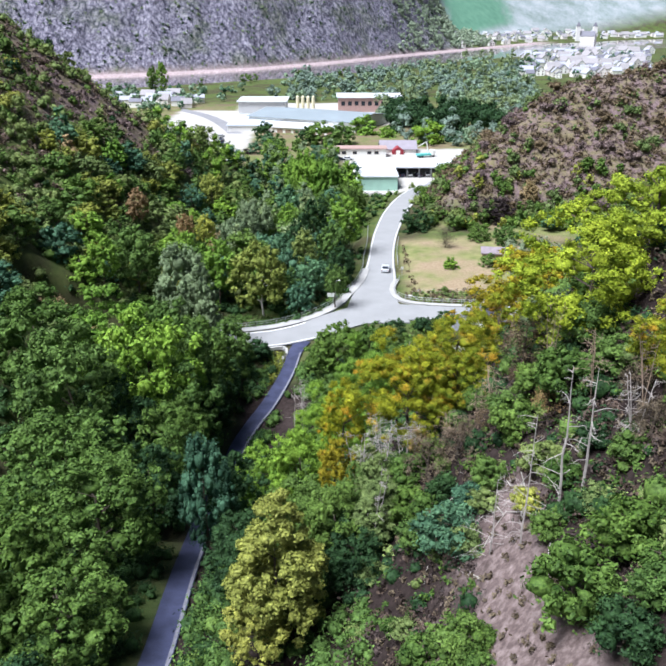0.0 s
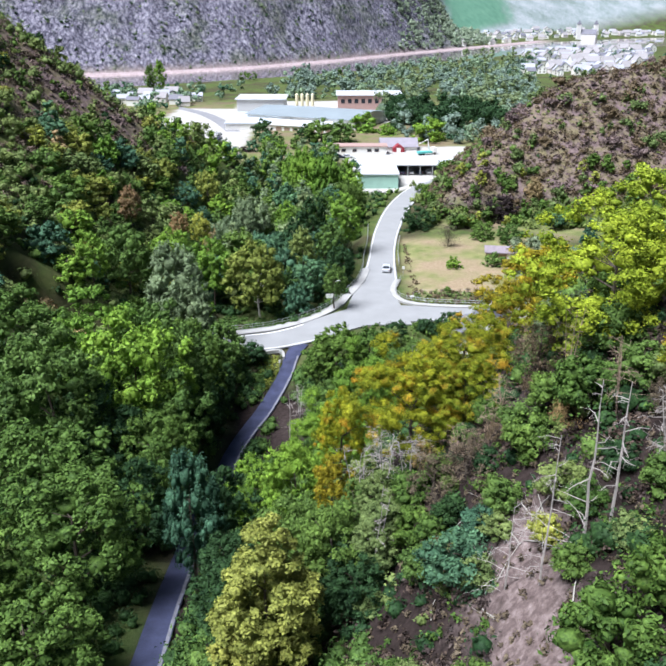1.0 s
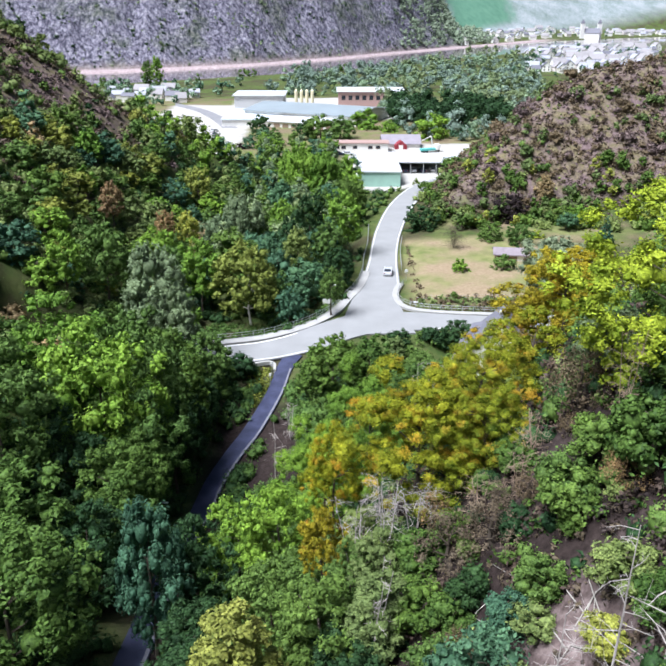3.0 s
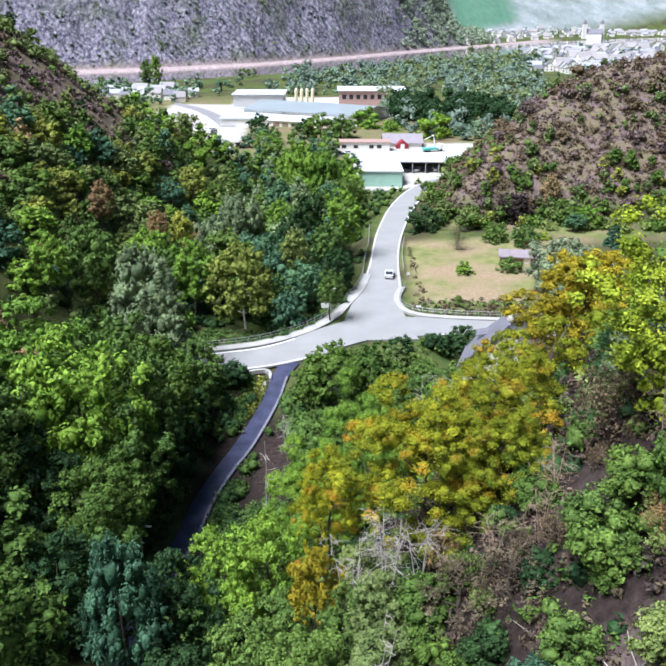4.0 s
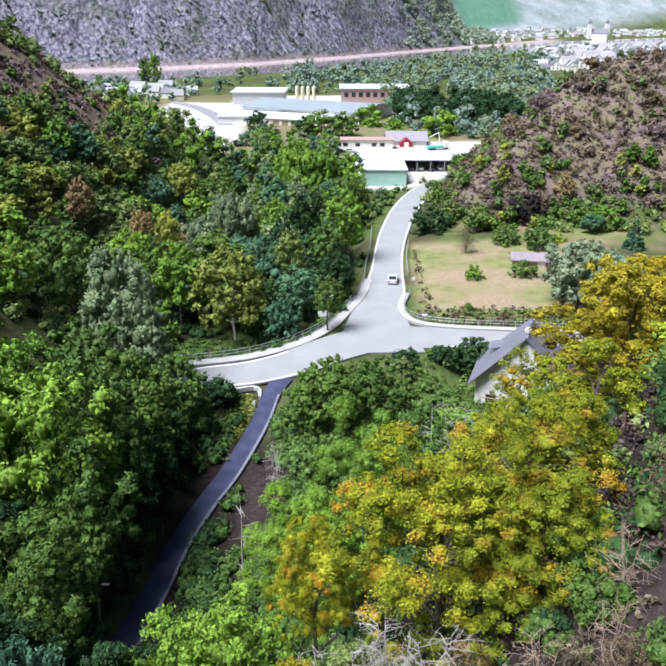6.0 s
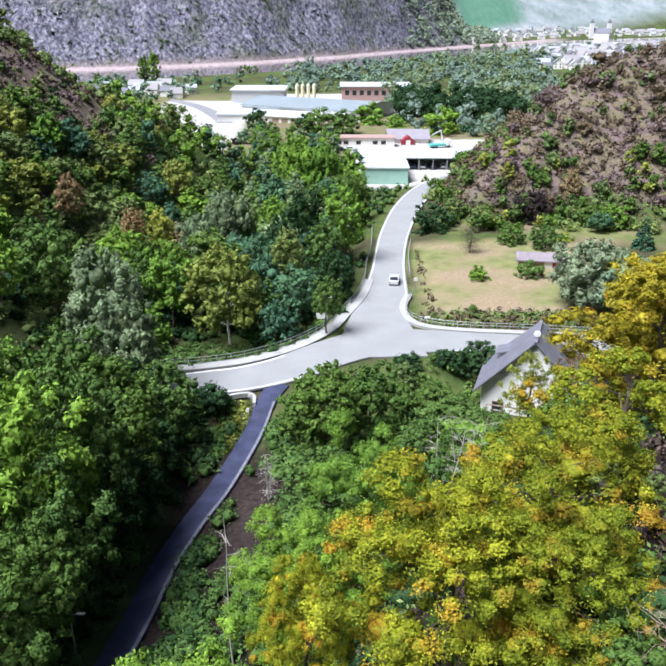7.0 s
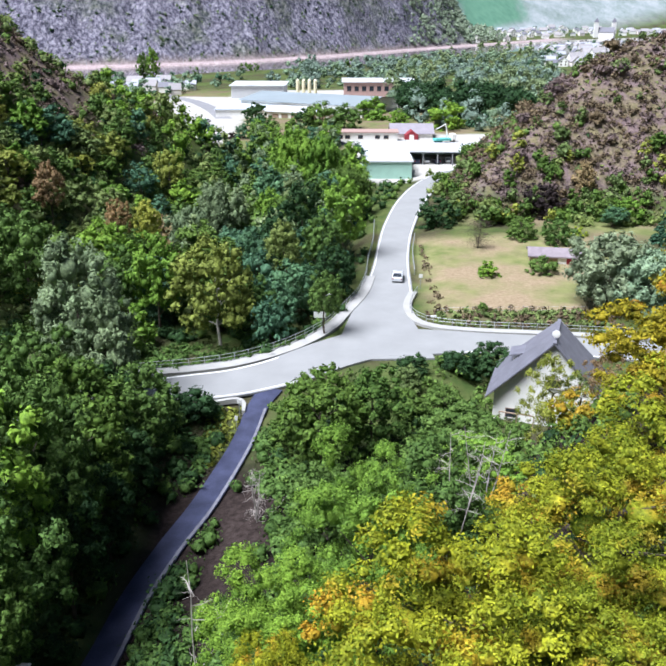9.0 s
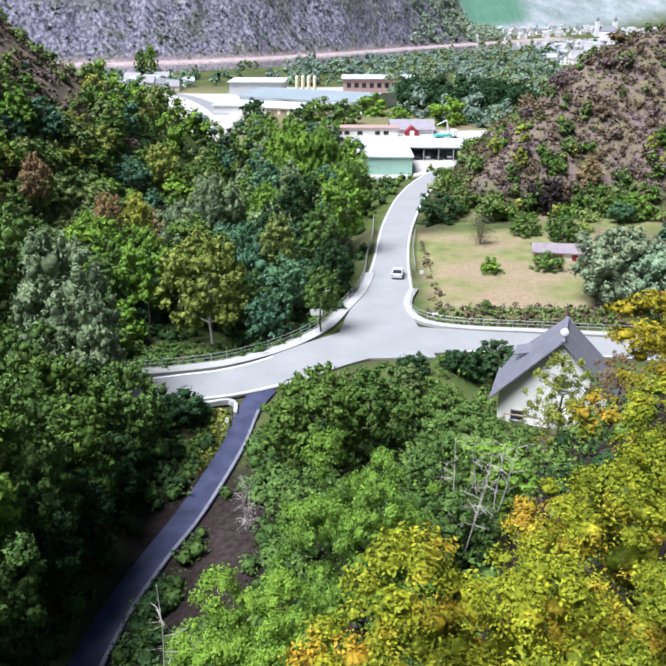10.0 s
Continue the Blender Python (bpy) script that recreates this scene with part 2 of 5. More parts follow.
def ground_material():
    m, t, b = material("ground", 0.95)
    b.inputs["Specular IOR Level"].default_value = 0.15

    def attr(n):
        a = t.nodes.new("ShaderNodeAttribute")
        a.attribute_name = n
        return a.outputs["Fac"]

    n1, n2, n3 = noise_of(t, 0.35, 6), noise_of(t, 1.7, 6, 0.7), noise_of(t, 0.06, 5)
    litter = ramp(t, n2, (0.3, (0.035, 0.035, 0.018)), (0.7, (0.085, 0.075, 0.04)))
    grass = ramp(t, n1, (0.35, (0.05, 0.085, 0.02)), (0.7, (0.11, 0.13, 0.04)))
    base = mix(t, ramp(t, n3, (0.38, (0, 0, 0)), (0.55, (1, 1, 1))), litter, grass)
    heath = mix(t, ramp(t, n1, (0.4, (0, 0, 0)), (0.62, (1, 1, 1))), ramp(t, n2, (0.3, (0.080, 0.057, 0.060)), (0.7, (0.235, 0.172, 0.168))), ramp(t, n2, (0.3, (0.09, 0.085, 0.04)), (0.7, (0.23, 0.19, 0.11))))
    dry = mix(t, ramp(t, n3, (0.42, (0, 0, 0)), (0.6, (1, 1, 1))), ramp(t, n2, (0.3, (0.22, 0.165, 0.10)), (0.7, (0.34, 0.265, 0.175))), ramp(t, n1, (0.3, (0.12, 0.15, 0.045)), (0.7, (0.24, 0.235, 0.10))))
    scree = ramp(t, n2, (0.25, (0.05, 0.036, 0.033)), (0.48, (0.15, 0.112, 0.104)), (0.75, (0.33, 0.265, 0.25)))
    gravel = ramp(t, n1, (0.3, (0.36, 0.345, 0.32)), (0.7, (0.46, 0.445, 0.41)))
    co = t.nodes.new("ShaderNodeTexCoord")
    mp = t.nodes.new("ShaderNodeMapping")
    mp.inputs["Rotation"].default_value = (0.0, radians(-38), 0.0)
    mp.inputs["Scale"].default_value = (0.30, 0.20, 0.17)
    t.links.new(co.outputs["Object"], mp.inputs["Vector"])
    streak = node(t, "ShaderNodeTexNoise", Scale=1.0, Detail=10.0, Roughness=0.85)
    t.links.new(mp.outputs[0], streak.inputs["Vector"])
    far1, far2 = streak.outputs["Fac"], noise_of(t, 0.022, 6, 0.65)
    # Bluish rock, made paler so that distance haze is in its colour.
    hazy_stone = ramp(t, far1, (0.42, (0.055, 0.055, 0.08)), (0.48, (0.20, 0.19, 0.25)), (0.54, (0.39, 0.37, 0.45)), (0.60, (0.68, 0.66, 0.72)))
    mossy = ramp(t, far1, (0.42, (0.05, 0.065, 0.06)), (0.50, (0.17, 0.19, 0.16)), (0.59, (0.42, 0.41, 0.36)))
    rock = mix(t, ramp(t, far2, (0.50, (0, 0, 0)), (0.64, (1, 1, 1))), hazy_stone, mossy)
    vine = ramp(t, n3, (0.3, (0.09, 0.20, 0.135)), (0.7, (0.13, 0.26, 0.175)))
    # Haze over the far slopes is put into this pale blue-grey colour.
    hazed_slope = mix(t, 0.4, ramp(t, far2, (0.36, (0.13, 0.18, 0.15)), (0.5, (0.24, 0.28, 0.28)), (0.64, (0.36, 0.38, 0.39))), ramp(t, far1, (0.42, (0.13, 0.17, 0.17)), (0.58, (0.36, 0.38, 0.39))))
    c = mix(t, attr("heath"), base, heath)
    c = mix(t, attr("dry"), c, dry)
    # Dark soil, taken near black so the trees' deep shade is in it.
    c = mix(t, attr("shaded_soil"), c, ramp(t, n2, (0.3, (0.010, 0.007, 0.006)), (0.7, (0.042, 0.030, 0.027))))
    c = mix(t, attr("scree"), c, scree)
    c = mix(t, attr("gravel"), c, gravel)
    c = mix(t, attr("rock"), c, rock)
    c = mix(t, attr("hazed_slope"), c, hazed_slope)
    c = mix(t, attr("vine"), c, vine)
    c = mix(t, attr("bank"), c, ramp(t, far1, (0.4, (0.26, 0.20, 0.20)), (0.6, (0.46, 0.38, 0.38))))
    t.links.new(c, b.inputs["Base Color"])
    bump(t, b, n2, 0.7, 0.25)
    crags = t.nodes.new("ShaderNodeMath")
    crags.operation = "MULTIPLY"
    t.links.new(far1, crags.inputs[0])
    t.links.new(attr("rock"), crags.inputs[1])
    coarse = node(t, "ShaderNodeBump", Strength=0.8, Distance=9.0)
    t.links.new(crags.outputs[0], coarse.inputs["Height"])
    t.links.new(coarse.outputs[0], b.inputs["Normal"].links[0].from_node.inputs["Normal"])
    return m


def soft_box(x, y, x0, x1, y0, y1, e=4.0):
    w = wave(x, y, 5, 4) * e * 0.5
    return np.clip((x - x0 + w) / e, 0, 1) * np.clip((x1 - x + w) / e, 0, 1) * np.clip((y - y0 + w) / e, 0, 1) * np.clip((y1 - y + w) / e, 0, 1)


def build_ground():
    ys = [-90.0]
    while ys[-1] < 2700:
        y = ys[-1]
        ys.append(y + (3.0 if y < 25 else 1.1 if y < 180 else 1.4 if y < 290 else 1.4 + (y - 290) * 0.0105))
    ys = np.array(ys)
    s = np.linspace(-1, 1, 251)
    s = 0.75 * s + 0.25 * s ** 3
    half = 75 + 0.58 * (ys + 90)
    X, Y = s[None, :] * half[:, None], np.repeat(ys[:, None], len(s), 1)
    Z = ground(X.ravel(), Y.ravel()).reshape(X.shape)
    nr, nc = X.shape
    co = np.stack([X, Y, Z], -1).reshape(-1, 3)
    i = (np.arange(nr - 1)[:, None] * nc + np.arange(nc - 1)[None, :]).ravel()
    quads = np.stack([i, i + 1, i + nc + 1, i + nc], 1)
    me = bpy.data.meshes.new("ground")
    me.vertices.add(len(co))
    me.vertices.foreach_set("co", co.ravel())
    me.loops.add(quads.size)
    me.loops.foreach_set("vertex_index", quads.ravel())
    me.polygons.add(len(quads))
    me.polygons.foreach_set("loop_start", np.arange(len(quads)) * 4)
    me.polygons.foreach_set("use_smooth", np.ones(len(quads), bool))
    me.update(calc_edges=True)
    x, y, z = co.T
    over = y - far_bank(x)
    masks = {
        "shaded_soil": np.clip((x + 17) / 3, 0, 1) * np.clip((128 - y) / 10, 0, 1),
        "heath": np.maximum(np.clip((z - 3) / 4, 0, 1) * np.clip((x - 25) / 6, 0, 1) * np.clip((y - 215) / 8, 0, 1) * (y < 420), np.clip((z - 20) / 8, 0, 1) * np.clip((-30 - x) / 10, 0, 1) * np.clip((y - 170) / 20, 0, 1) * (y < 420)),
        "dry": np.maximum(soft_box(x, y, 15.5, 54, 157, 205), 0.55 * np.clip((y - 300) / 20, 0, 1) * np.clip((560 - y) / 60, 0, 1) + 0.7 * soft_box(x, y, 24, 84, 196, 220) * np.clip(0.6 + wave(x, y, 6, 8), 0, 1)),
        "scree": np.clip(1.4 - np.abs(x - 12.0 + 0.14 * (44 - y)) / 2.7 + 0.5 * wave(x, y, 2.2, 7), 0, 1) * np.clip((51 - y) / 4, 0, 1) + 0.7 * np.clip(1.2 - np.hypot((x - 8.2) * 0.5, y - 35) / 3.2 + 0.5 * wave(x, y, 1.6, 5), 0, 1) + 0.12 * np.clip(1.2 - np.hypot(x - 14.5, (y - 58.5) * 0.8) / 4.5 + 0.3 * wave(x, y, 2, 3), 0, 1) + 0.12 * np.clip(1.3 - np.hypot(x + 7.0, (y - 107) * 0.4) / 3, 0, 1),
        "gravel": np.clip(2.5 - z, 0, 1) * np.maximum(np.maximum(soft_box(x, y, 4, 60, 262, 352), soft_box(x, y, -95, -37, 318, 495)), soft_box(x, y, -60, 48, 425, 540)),
        "bank": np.clip(over / 3, 0, 1) * np.clip((40 - over) / 6, 0, 1) * np.clip((420 - x) / 60, 0, 1),
        "rock": np.maximum(np.clip((over - 30) / 10, 0, 1) * np.clip((230 - x) / 90, 0, 1), 0),
        # far slopes that take the hazed colour
        "hazed_slope": np.clip((over - 215) / 60, 0, 1) * np.clip((x - 150) / 60, 0, 1),
        "vine": np.clip((over - 300) / 20, 0, 1) * soft_box(x, y, 205, 395, 1400, 2300, 30),
    }
    for name, v in masks.items():
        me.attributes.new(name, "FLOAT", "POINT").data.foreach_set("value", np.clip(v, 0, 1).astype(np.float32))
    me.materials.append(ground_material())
    return tagged(new("ground", me), "wooded hillsides, dry meadow and valley floor", "ground", kind="structure")


build_ground()


def strip(name, rows, mat, lift, width=None, shift=0.0, thick=0.25, step=1.0, parent=None, z_of=None):
    """A slab that follows a spline: rows of x, y, z, width."""
    p = spline(rows, step)
    d = np.gradient(p[:, :2], axis=0)
    d /= np.linalg.norm(d, axis=1)[:, None]
    n = np.stack([-d[:, 1], d[:, 0]], 1)
    w = p[:, 3] / 2 if width is None else np.full(len(p), width / 2)
    off = shift * p[:, 3] / 2 if width is not None and abs(shift) <= 1.0001 and shift else np.zeros(len(p))
    c = p[:, :2] + n * np.asarray(off)[:, None]
    v, f = [], []
    for k in range(len(p)):
        z = p[k, 2] + lift
        for s, dz in ((1, 0), (-1, 0), (-1, -thick), (1, -thick)):
            v.append((*(c[k] + s * n[k] * w[k]), z + dz))
    for k in range(len(p) - 1):
        a, b = 4 * k, 4 * k + 4
        f += [(a + j, a + (j + 1) % 4, b + (j + 1) % 4, b + j) for j in range(4)]
    f += [(3, 2, 1, 0), tuple(len(v) - 4 + j for j in range(4))]
    return mesh_object(name, v, f, mat, parent, False)


ROAD = tagged(new("road"), "pale worn asphalt road with a junction", "road", kind="structure")
strip("carriageway", MAIN, ASPHALT, 0.0, parent=ROAD)
strip("side_arm", WEST, ASPHALT, 0.006, parent=ROAD)
strip("side_arm", EAST, ASPHALT, 0.012, parent=ROAD)
tagged(strip("lane", LANE, DARK_ASPHALT, 0.0, step=2.0), "narrow dark asphalt lane with tree shade in its colour", "road", kind="structure")

# water
wm, wtree, wb = material("river_water", 0.04)
wtree.links.new(ramp(wtree, noise_of(wtree, 0.01), (0.3, (0.16, 0.14, 0.15)), (0.7, (0.22, 0.19, 0.20))), wb.inputs["Base Color"])
bump(wtree, wb, noise_of(wtree, 0.4, 3), 0.05, 0.1)
tagged(mesh_object("water", [(-900, 250, -4.9), (1500, 1100, -4.9), (1500, 2500, -4.9), (-900, 900, -4.9)], [(0, 1, 2, 3)], wm), "calm grey river water", "river", kind="structure")

# ---------------------------------------------------------------- trees
rng = np.random.default_rng(7)


def ball(level):
    """Corners and triangles of a unit icosphere."""
    bm = bmesh.new()
    bmesh.ops.create_icosphere(bm, subdivisions=level, radius=1.0)
    v = np.array([q.co[:] for q in bm.verts])
    f = np.array([[q.index for q in p.verts] for p in bm.faces])
    bm.free()
    return v, f


BALLS = {0: ball(1), 1: ball(1), 2: ball(2), 3: ball(3)}


def leaf_mesh(name, puffs, seed, inner=0.7, stretch=1.0, squash=0.85, spread=0.6):
    """Leaves standing off many small rounded sprays, each spray round a low dense middle.
    puffs: rows of x, y, z, radius, leaf count, leaf half-length, and the way the spray faces."""
    r = np.random.default_rng(seed)
    P = np.asarray(puffs, float)
    V, T, n = [], [], 0
    if inner:
        bv, bf = BALLS[1]
        k, m = len(P), len(bv)
        cv = bv[None] * (P[:, 3] * inner)[:, None, None] * r.uniform(0.7, 1.15, (k, m, 1)) * (1, 1, squash * stretch) + P[:, None, :3]
        V.append(cv.reshape(-1, 3))
        T.append((bf[None] + m * np.arange(k)[:, None, None]).reshape(-1, 3))
        n = k * m
    own = np.repeat(np.arange(len(P)), np.maximum(1, P[:, 4].astype(int)))
    Q = P[own]
    k = len(Q)
    d = r.normal(size=(k, 3)) + Q[:, 6:9] * 1.1 + (0, 0, 0.25)
    d /= np.linalg.norm(d, axis=1)[:, None]
    knob, ph = r.normal(size=(len(P), 3)) * 3.4, r.uniform(0, 6, len(P))
    lump = 1 + 0.24 * np.sin((d * knob[own]).sum(1) + ph[own])
    rad = Q[:, 3] * lump * (inner * 0.86 + (1.08 - inner * 0.86) * r.uniform(0, 1, k) ** 0.8 if inner else r.uniform(0.25, 1.1, k))
    c = d * rad[:, None] * (1, 1, squash * stretch) + Q[:, :3]
    nrm = d + (0, 0, 0.3) + r.normal(0, spread, (k, 3))
    nrm /= np.linalg.norm(nrm, axis=1)[:, None]
    lean = r.normal(size=(k, 3)) + d * 0.5 + (0, 0, 1.4 * (stretch - 1))
    u = lean - nrm * (lean * nrm).sum(1)[:, None]
    u /= np.linalg.norm(u, axis=1)[:, None]
    w = np.cross(nrm, u)
    z = (Q[:, 5] * r.uniform(0.55, 1.4, k))[:, None]
    slim = 0.58 / max(1.0, abs(stretch)) ** 0.7
    leaves = np.stack([c - u * z, c - w * z * slim + nrm * z * 0.16, c + u * z * 1.15 - nrm * z * 0.2, c + w * z * slim + nrm * z * 0.16], 1).reshape(-1, 3)
    T = np.concatenate(T) if T else np.zeros((0, 3), int)
    V = np.concatenate(V + [leaves])
    F = np.arange(n, len(V)).reshape(-1, 4)
    me = bpy.data.meshes.new(name)
    me.vertices.add(len(V))
    me.vertices.foreach_set("co", V.ravel())
    loops = np.concatenate([T.ravel(), F.ravel()])
    me.loops.add(len(loops))
    me.loops.foreach_set("vertex_index", loops)
    me.polygons.add(len(T) + len(F))
    me.polygons.foreach_set("loop_start", np.concatenate([np.arange(len(T)) * 3, len(T) * 3 + np.arange(len(F)) * 4]))
    me.update(calc_edges=True)
    return me


def egg(n, seed, low, pointed=0.0, swell=0.14, deep=0.26):
    """n bough tips spread evenly over an uneven egg of radius 1, none on top of another."""
    r = np.random.default_rng(seed)
    bumps = r.normal(size=(5, 3)) * 1.6
    pts = []
    while len(pts) < n:
        c = r.normal(size=(14, 3))
        c /= np.linalg.norm(c, axis=1)[:, None]
        c = c[c[:, 2] > low]
        if not len(c):
            continue
        if pts:
            near = np.linalg.norm(c[:, None] - np.array(pts)[None], axis=2).min(1)
            c = c[np.argmax(near)][None]
        pts.append(c[0])
    rows = []
    for d in pts:
        rad = (1 + swell * np.sin(bumps @ d).sum() / 1.6) * (1 - deep * r.uniform() ** 1.5)
        slim = 1 - pointed * max(0, d[2])
        rows.append((d[0] * rad * slim, d[1] * rad * slim, d[2] * rad))
    return np.array(rows), np.array(pts)


def boughs(n, seed, size, each, puff, low=-0.75, pointed=0.0, deep=0.3, within=0.62):
    """Boughs at the tips of an egg of radius 1, each a dome of leafy sprays, and a shaded tier within.
    rows: x, y, z, radius, share of leaves, facing."""
    r = np.random.default_rng(seed + 900)
    tips, out = egg(n, seed, low, pointed, deep=deep)
    rows = []
    for c, d in zip(tips, out):
        s = size * r.uniform(0.72, 1.2)
        mid = c * (1 - s * 0.8)
        dirs = []
        while len(dirs) < each:
            v = r.normal(size=(9, 3)) + d * 1.0 + (0, 0, 0.45)
            v /= np.linalg.norm(v, axis=1)[:, None]
            v = v[np.argmax(np.linalg.norm(v[:, None] - np.array(dirs)[None], axis=2).min(1))] if dirs else v[0]
            dirs.append(v)
        for v in dirs:
            q = puff * r.uniform(0.7, 1.25)
            rows.append((*(mid + v * max(0.05, s - q * 0.55)), q, 1.0, *v))
    core, facing = egg(max(7, n // 3), seed + 50, low, pointed)
    for c, d in zip(core * within, facing):
        rows.append((*c, size * 1.05, 0.35, *d))
    return np.array(rows)


def limb(V, F, a, b, ra, rb, sides=6):
    a, b = np.array(a, float), np.array(b, float)
    d = (b - a) / max(1e-6, np.linalg.norm(b - a))
    u = np.cross(d, (0.3, 0.9, 0.2))
    u /= np.linalg.norm(u)
    w = np.cross(d, u)
    n = len(V)
    for p, r in ((a, ra), (b, rb)):
        for k in range(sides):
            t = 2 * math.pi * k / sides
            V.append(p + (u * math.cos(t) + w * math.sin(t)) * r)
    F += [(n + k, n + (k + 1) % sides, n + sides + (k + 1) % sides, n + sides + k) for k in range(sides)]
    F.append(tuple(n + sides + k for k in range(sides)))


def trunk_mesh(name, height, crown_low, spread, seed, girth=0.28):
    """A tapered trunk from 1 m under ground with limbs into the crown."""
    r = np.random.default_rng(seed)
    V, F = [], []
    p, rad = np.array([0, 0, -1.5]), girth
    top = height * 0.62
    for k in range(5):
        q = np.array([r.normal(0, 0.12), r.normal(0, 0.12), -1.5 + (top + 1.5) * (k + 1) / 5])
        limb(V, F, p, q, rad, rad * 0.8)
        p, rad = q, rad * 0.8
        if q[2] > crown_low * 0.8:
            for j in range(3):
                a = r.uniform(0, 6.28)
                e = q + np.array([math.cos(a), math.sin(a), r.uniform(0.3, 0.9)]) * spread * r.uniform(0.2, 0.4)
                limb(V, F, q, e, rad * 0.6, 0.03, 4)
    me = bpy.data.meshes.new(name)
    me.from_pydata([tuple(v) for v in V], [], F)
    me.materials.append(BARK)
    return me


class Kind:
    """One growth form: crown and trunk meshes made once, for a tree of given height and crown radius."""

    def __init__(self, name, h, rad, crown_h, sprays, seed, leaf, cover=1.3, **more):
        P = np.zeros((len(sprays), 9))
        P[:, :2] = sprays[:, :2] * rad
        P[:, 2] = h - crown_h / 2 + sprays[:, 2] * crown_h / 2 - 0.04 * crown_h
        P[:, 3] = sprays[:, 3] * rad
        P[:, 4] = cover * sprays[:, 4] * 7.0 * P[:, 3] ** 2 / (1.3 * leaf ** 2)
        P[:, 5], P[:, 6:] = leaf, sprays[:, 5:]
        self.h, self.rad = h, rad
        self.crown = leaf_mesh("crown_" + name, P, seed, **more)
        self.crown.materials.append(LEAF["green"])
        self.trunk = trunk_mesh("trunk_" + name, h, h - crown_h, rad, seed)


def spruce():
    r = np.random.default_rng(5)
    rows = []
    for k in range(16):
        z = 0.04 + 0.95 * k / 16
        rr = (1 - z) * 1.0 + 0.03
        for j in range(max(3, int(10 * rr))):
            a = r.uniform(0, 6.28)
            rows.append((math.cos(a) * rr * 0.72, math.sin(a) * rr * 0.72, z * 2 - 1, 0.24 * rr + 0.07, 1.0, math.cos(a), math.sin(a), -0.2))
    return np.array(rows)


KINDS = {
    "broad": [Kind("broad", 14, 5, 12, boughs(27, 11 + k, 0.25, 6, 0.125, low=-0.8, deep=0.42, within=0.5), 20 + k, 0.14, 0.5, inner=0.64) for k in range(3)],
    "far": [Kind("far", 14, 5, 12, boughs(22, 211 + k, 0.30, 4, 0.165, low=-0.85, deep=0.28, within=0.55), 220 + k, 0.22, 0.58) for k in range(3)],
    "lobed": [Kind("lobed", 14, 5, 12.4, boughs(27, 31 + k, 0.245, 7, 0.115, low=-0.85, deep=0.45, within=0.46), 40 + k, 0.086, 0.58, inner=0.56) for k in range(3)],
    "fine": [Kind("fine", 14, 5, 12.4, boughs(27, 231 + k, 0.245, 8, 0.105, low=-0.7, deep=0.45, within=0.45), 240 + k, 0.054, 0.52, inner=0.56) for k in range(2)],
    "sparse": [Kind("sparse", 12, 4, 11, boughs(24, 251 + k, 0.30, 4, 0.12, low=-0.85, deep=0.5, within=0.4), 260 + k, 0.10, 0.6, inner=0.0) for k in range(2)],
    "tall": [Kind("tall", 16, 3.6, 14.9, boughs(34, 51 + k, 0.32, 6, 0.16, low=-0.95, pointed=0.25), 60 + k, 0.125, 0.9) for k in range(2)],
    "poplar": [Kind("poplar", 16, 4, 14.6, boughs(34, 71 + k, 0.28, 4, 0.15, low=-0.95, pointed=0.3), 80 + k, 0.19, 0.8, stretch=1.9) for k in range(2)],
    "willow": [Kind("willow", 11, 5, 10.6, boughs(30, 91 + k, 0.30, 4, 0.16, low=-0.9), 95 + k, 0.21, 0.8, stretch=1.5) for k in range(2)],
    "shrub": [Kind("shrub", 4, 2.2, 3.9, boughs(13, 111 + k, 0.40, 4, 0.21, low=-0.5, deep=0.4), 115 + k, 0.11, 0.5) for k in range(3)],
    "twiggy": [Kind("twiggy", 4, 2.2, 3.9, boughs(13, 121 + k, 0.38, 3, 0.2, low=-0.3, deep=0.5), 125 + k, 0.085, 0.35, inner=0.0, stretch=1.8) for k in range(2)],
    "mid": [Kind("mid", 10, 4, 9.6, boughs(16, 131 + k, 0.34, 3, 0.20, low=-0.85, deep=0.28, within=0.55), 140 + k, 0.27, 0.52) for k in range(4)],
    "midtall": [Kind("midtall", 14, 3.4, 13.2, boughs(20, 161 + k, 0.36, 3, 0.22, low=-0.95, pointed=0.3, deep=0.25), 170 + k, 0.27, 0.52, stretch=1.25) for k in range(3)],
    "spruce": [Kind("spruce", 8, 2.0, 7.6, spruce(), 150, 0.2, 0.9, stretch=0.7)],
}
WORDS = {"moss": "mossy yellow-green", "silver": "pale silvery", "tan": "dry tan-coloured", "green": "mid-green", "bright": "bright green", "dark": "dark green", "deep": "bluish-green", "olive": "olive-green", "yellow": "bright yellow-green", "autumn": "yellow-green turning", "orange": "orange-yellow autumn", "rust": "rust-brown", "grey": "silvery grey-green", "purple": "dark purple-leaved", "dry": "dry brown", "gold": "ochre-green", "ochre": "pale ochre-green", "misty": "pale grey-green", "shade": "deep green", "heather": "purplish-brown"}
PLACES = {"slope": "on the wooded slope", "valley": "in the shady valley bottom", "meadow": "in the dry meadow", "road": "beside the road", "hill": "on the heathy hillside"}
MADE = {}
STANDING = []


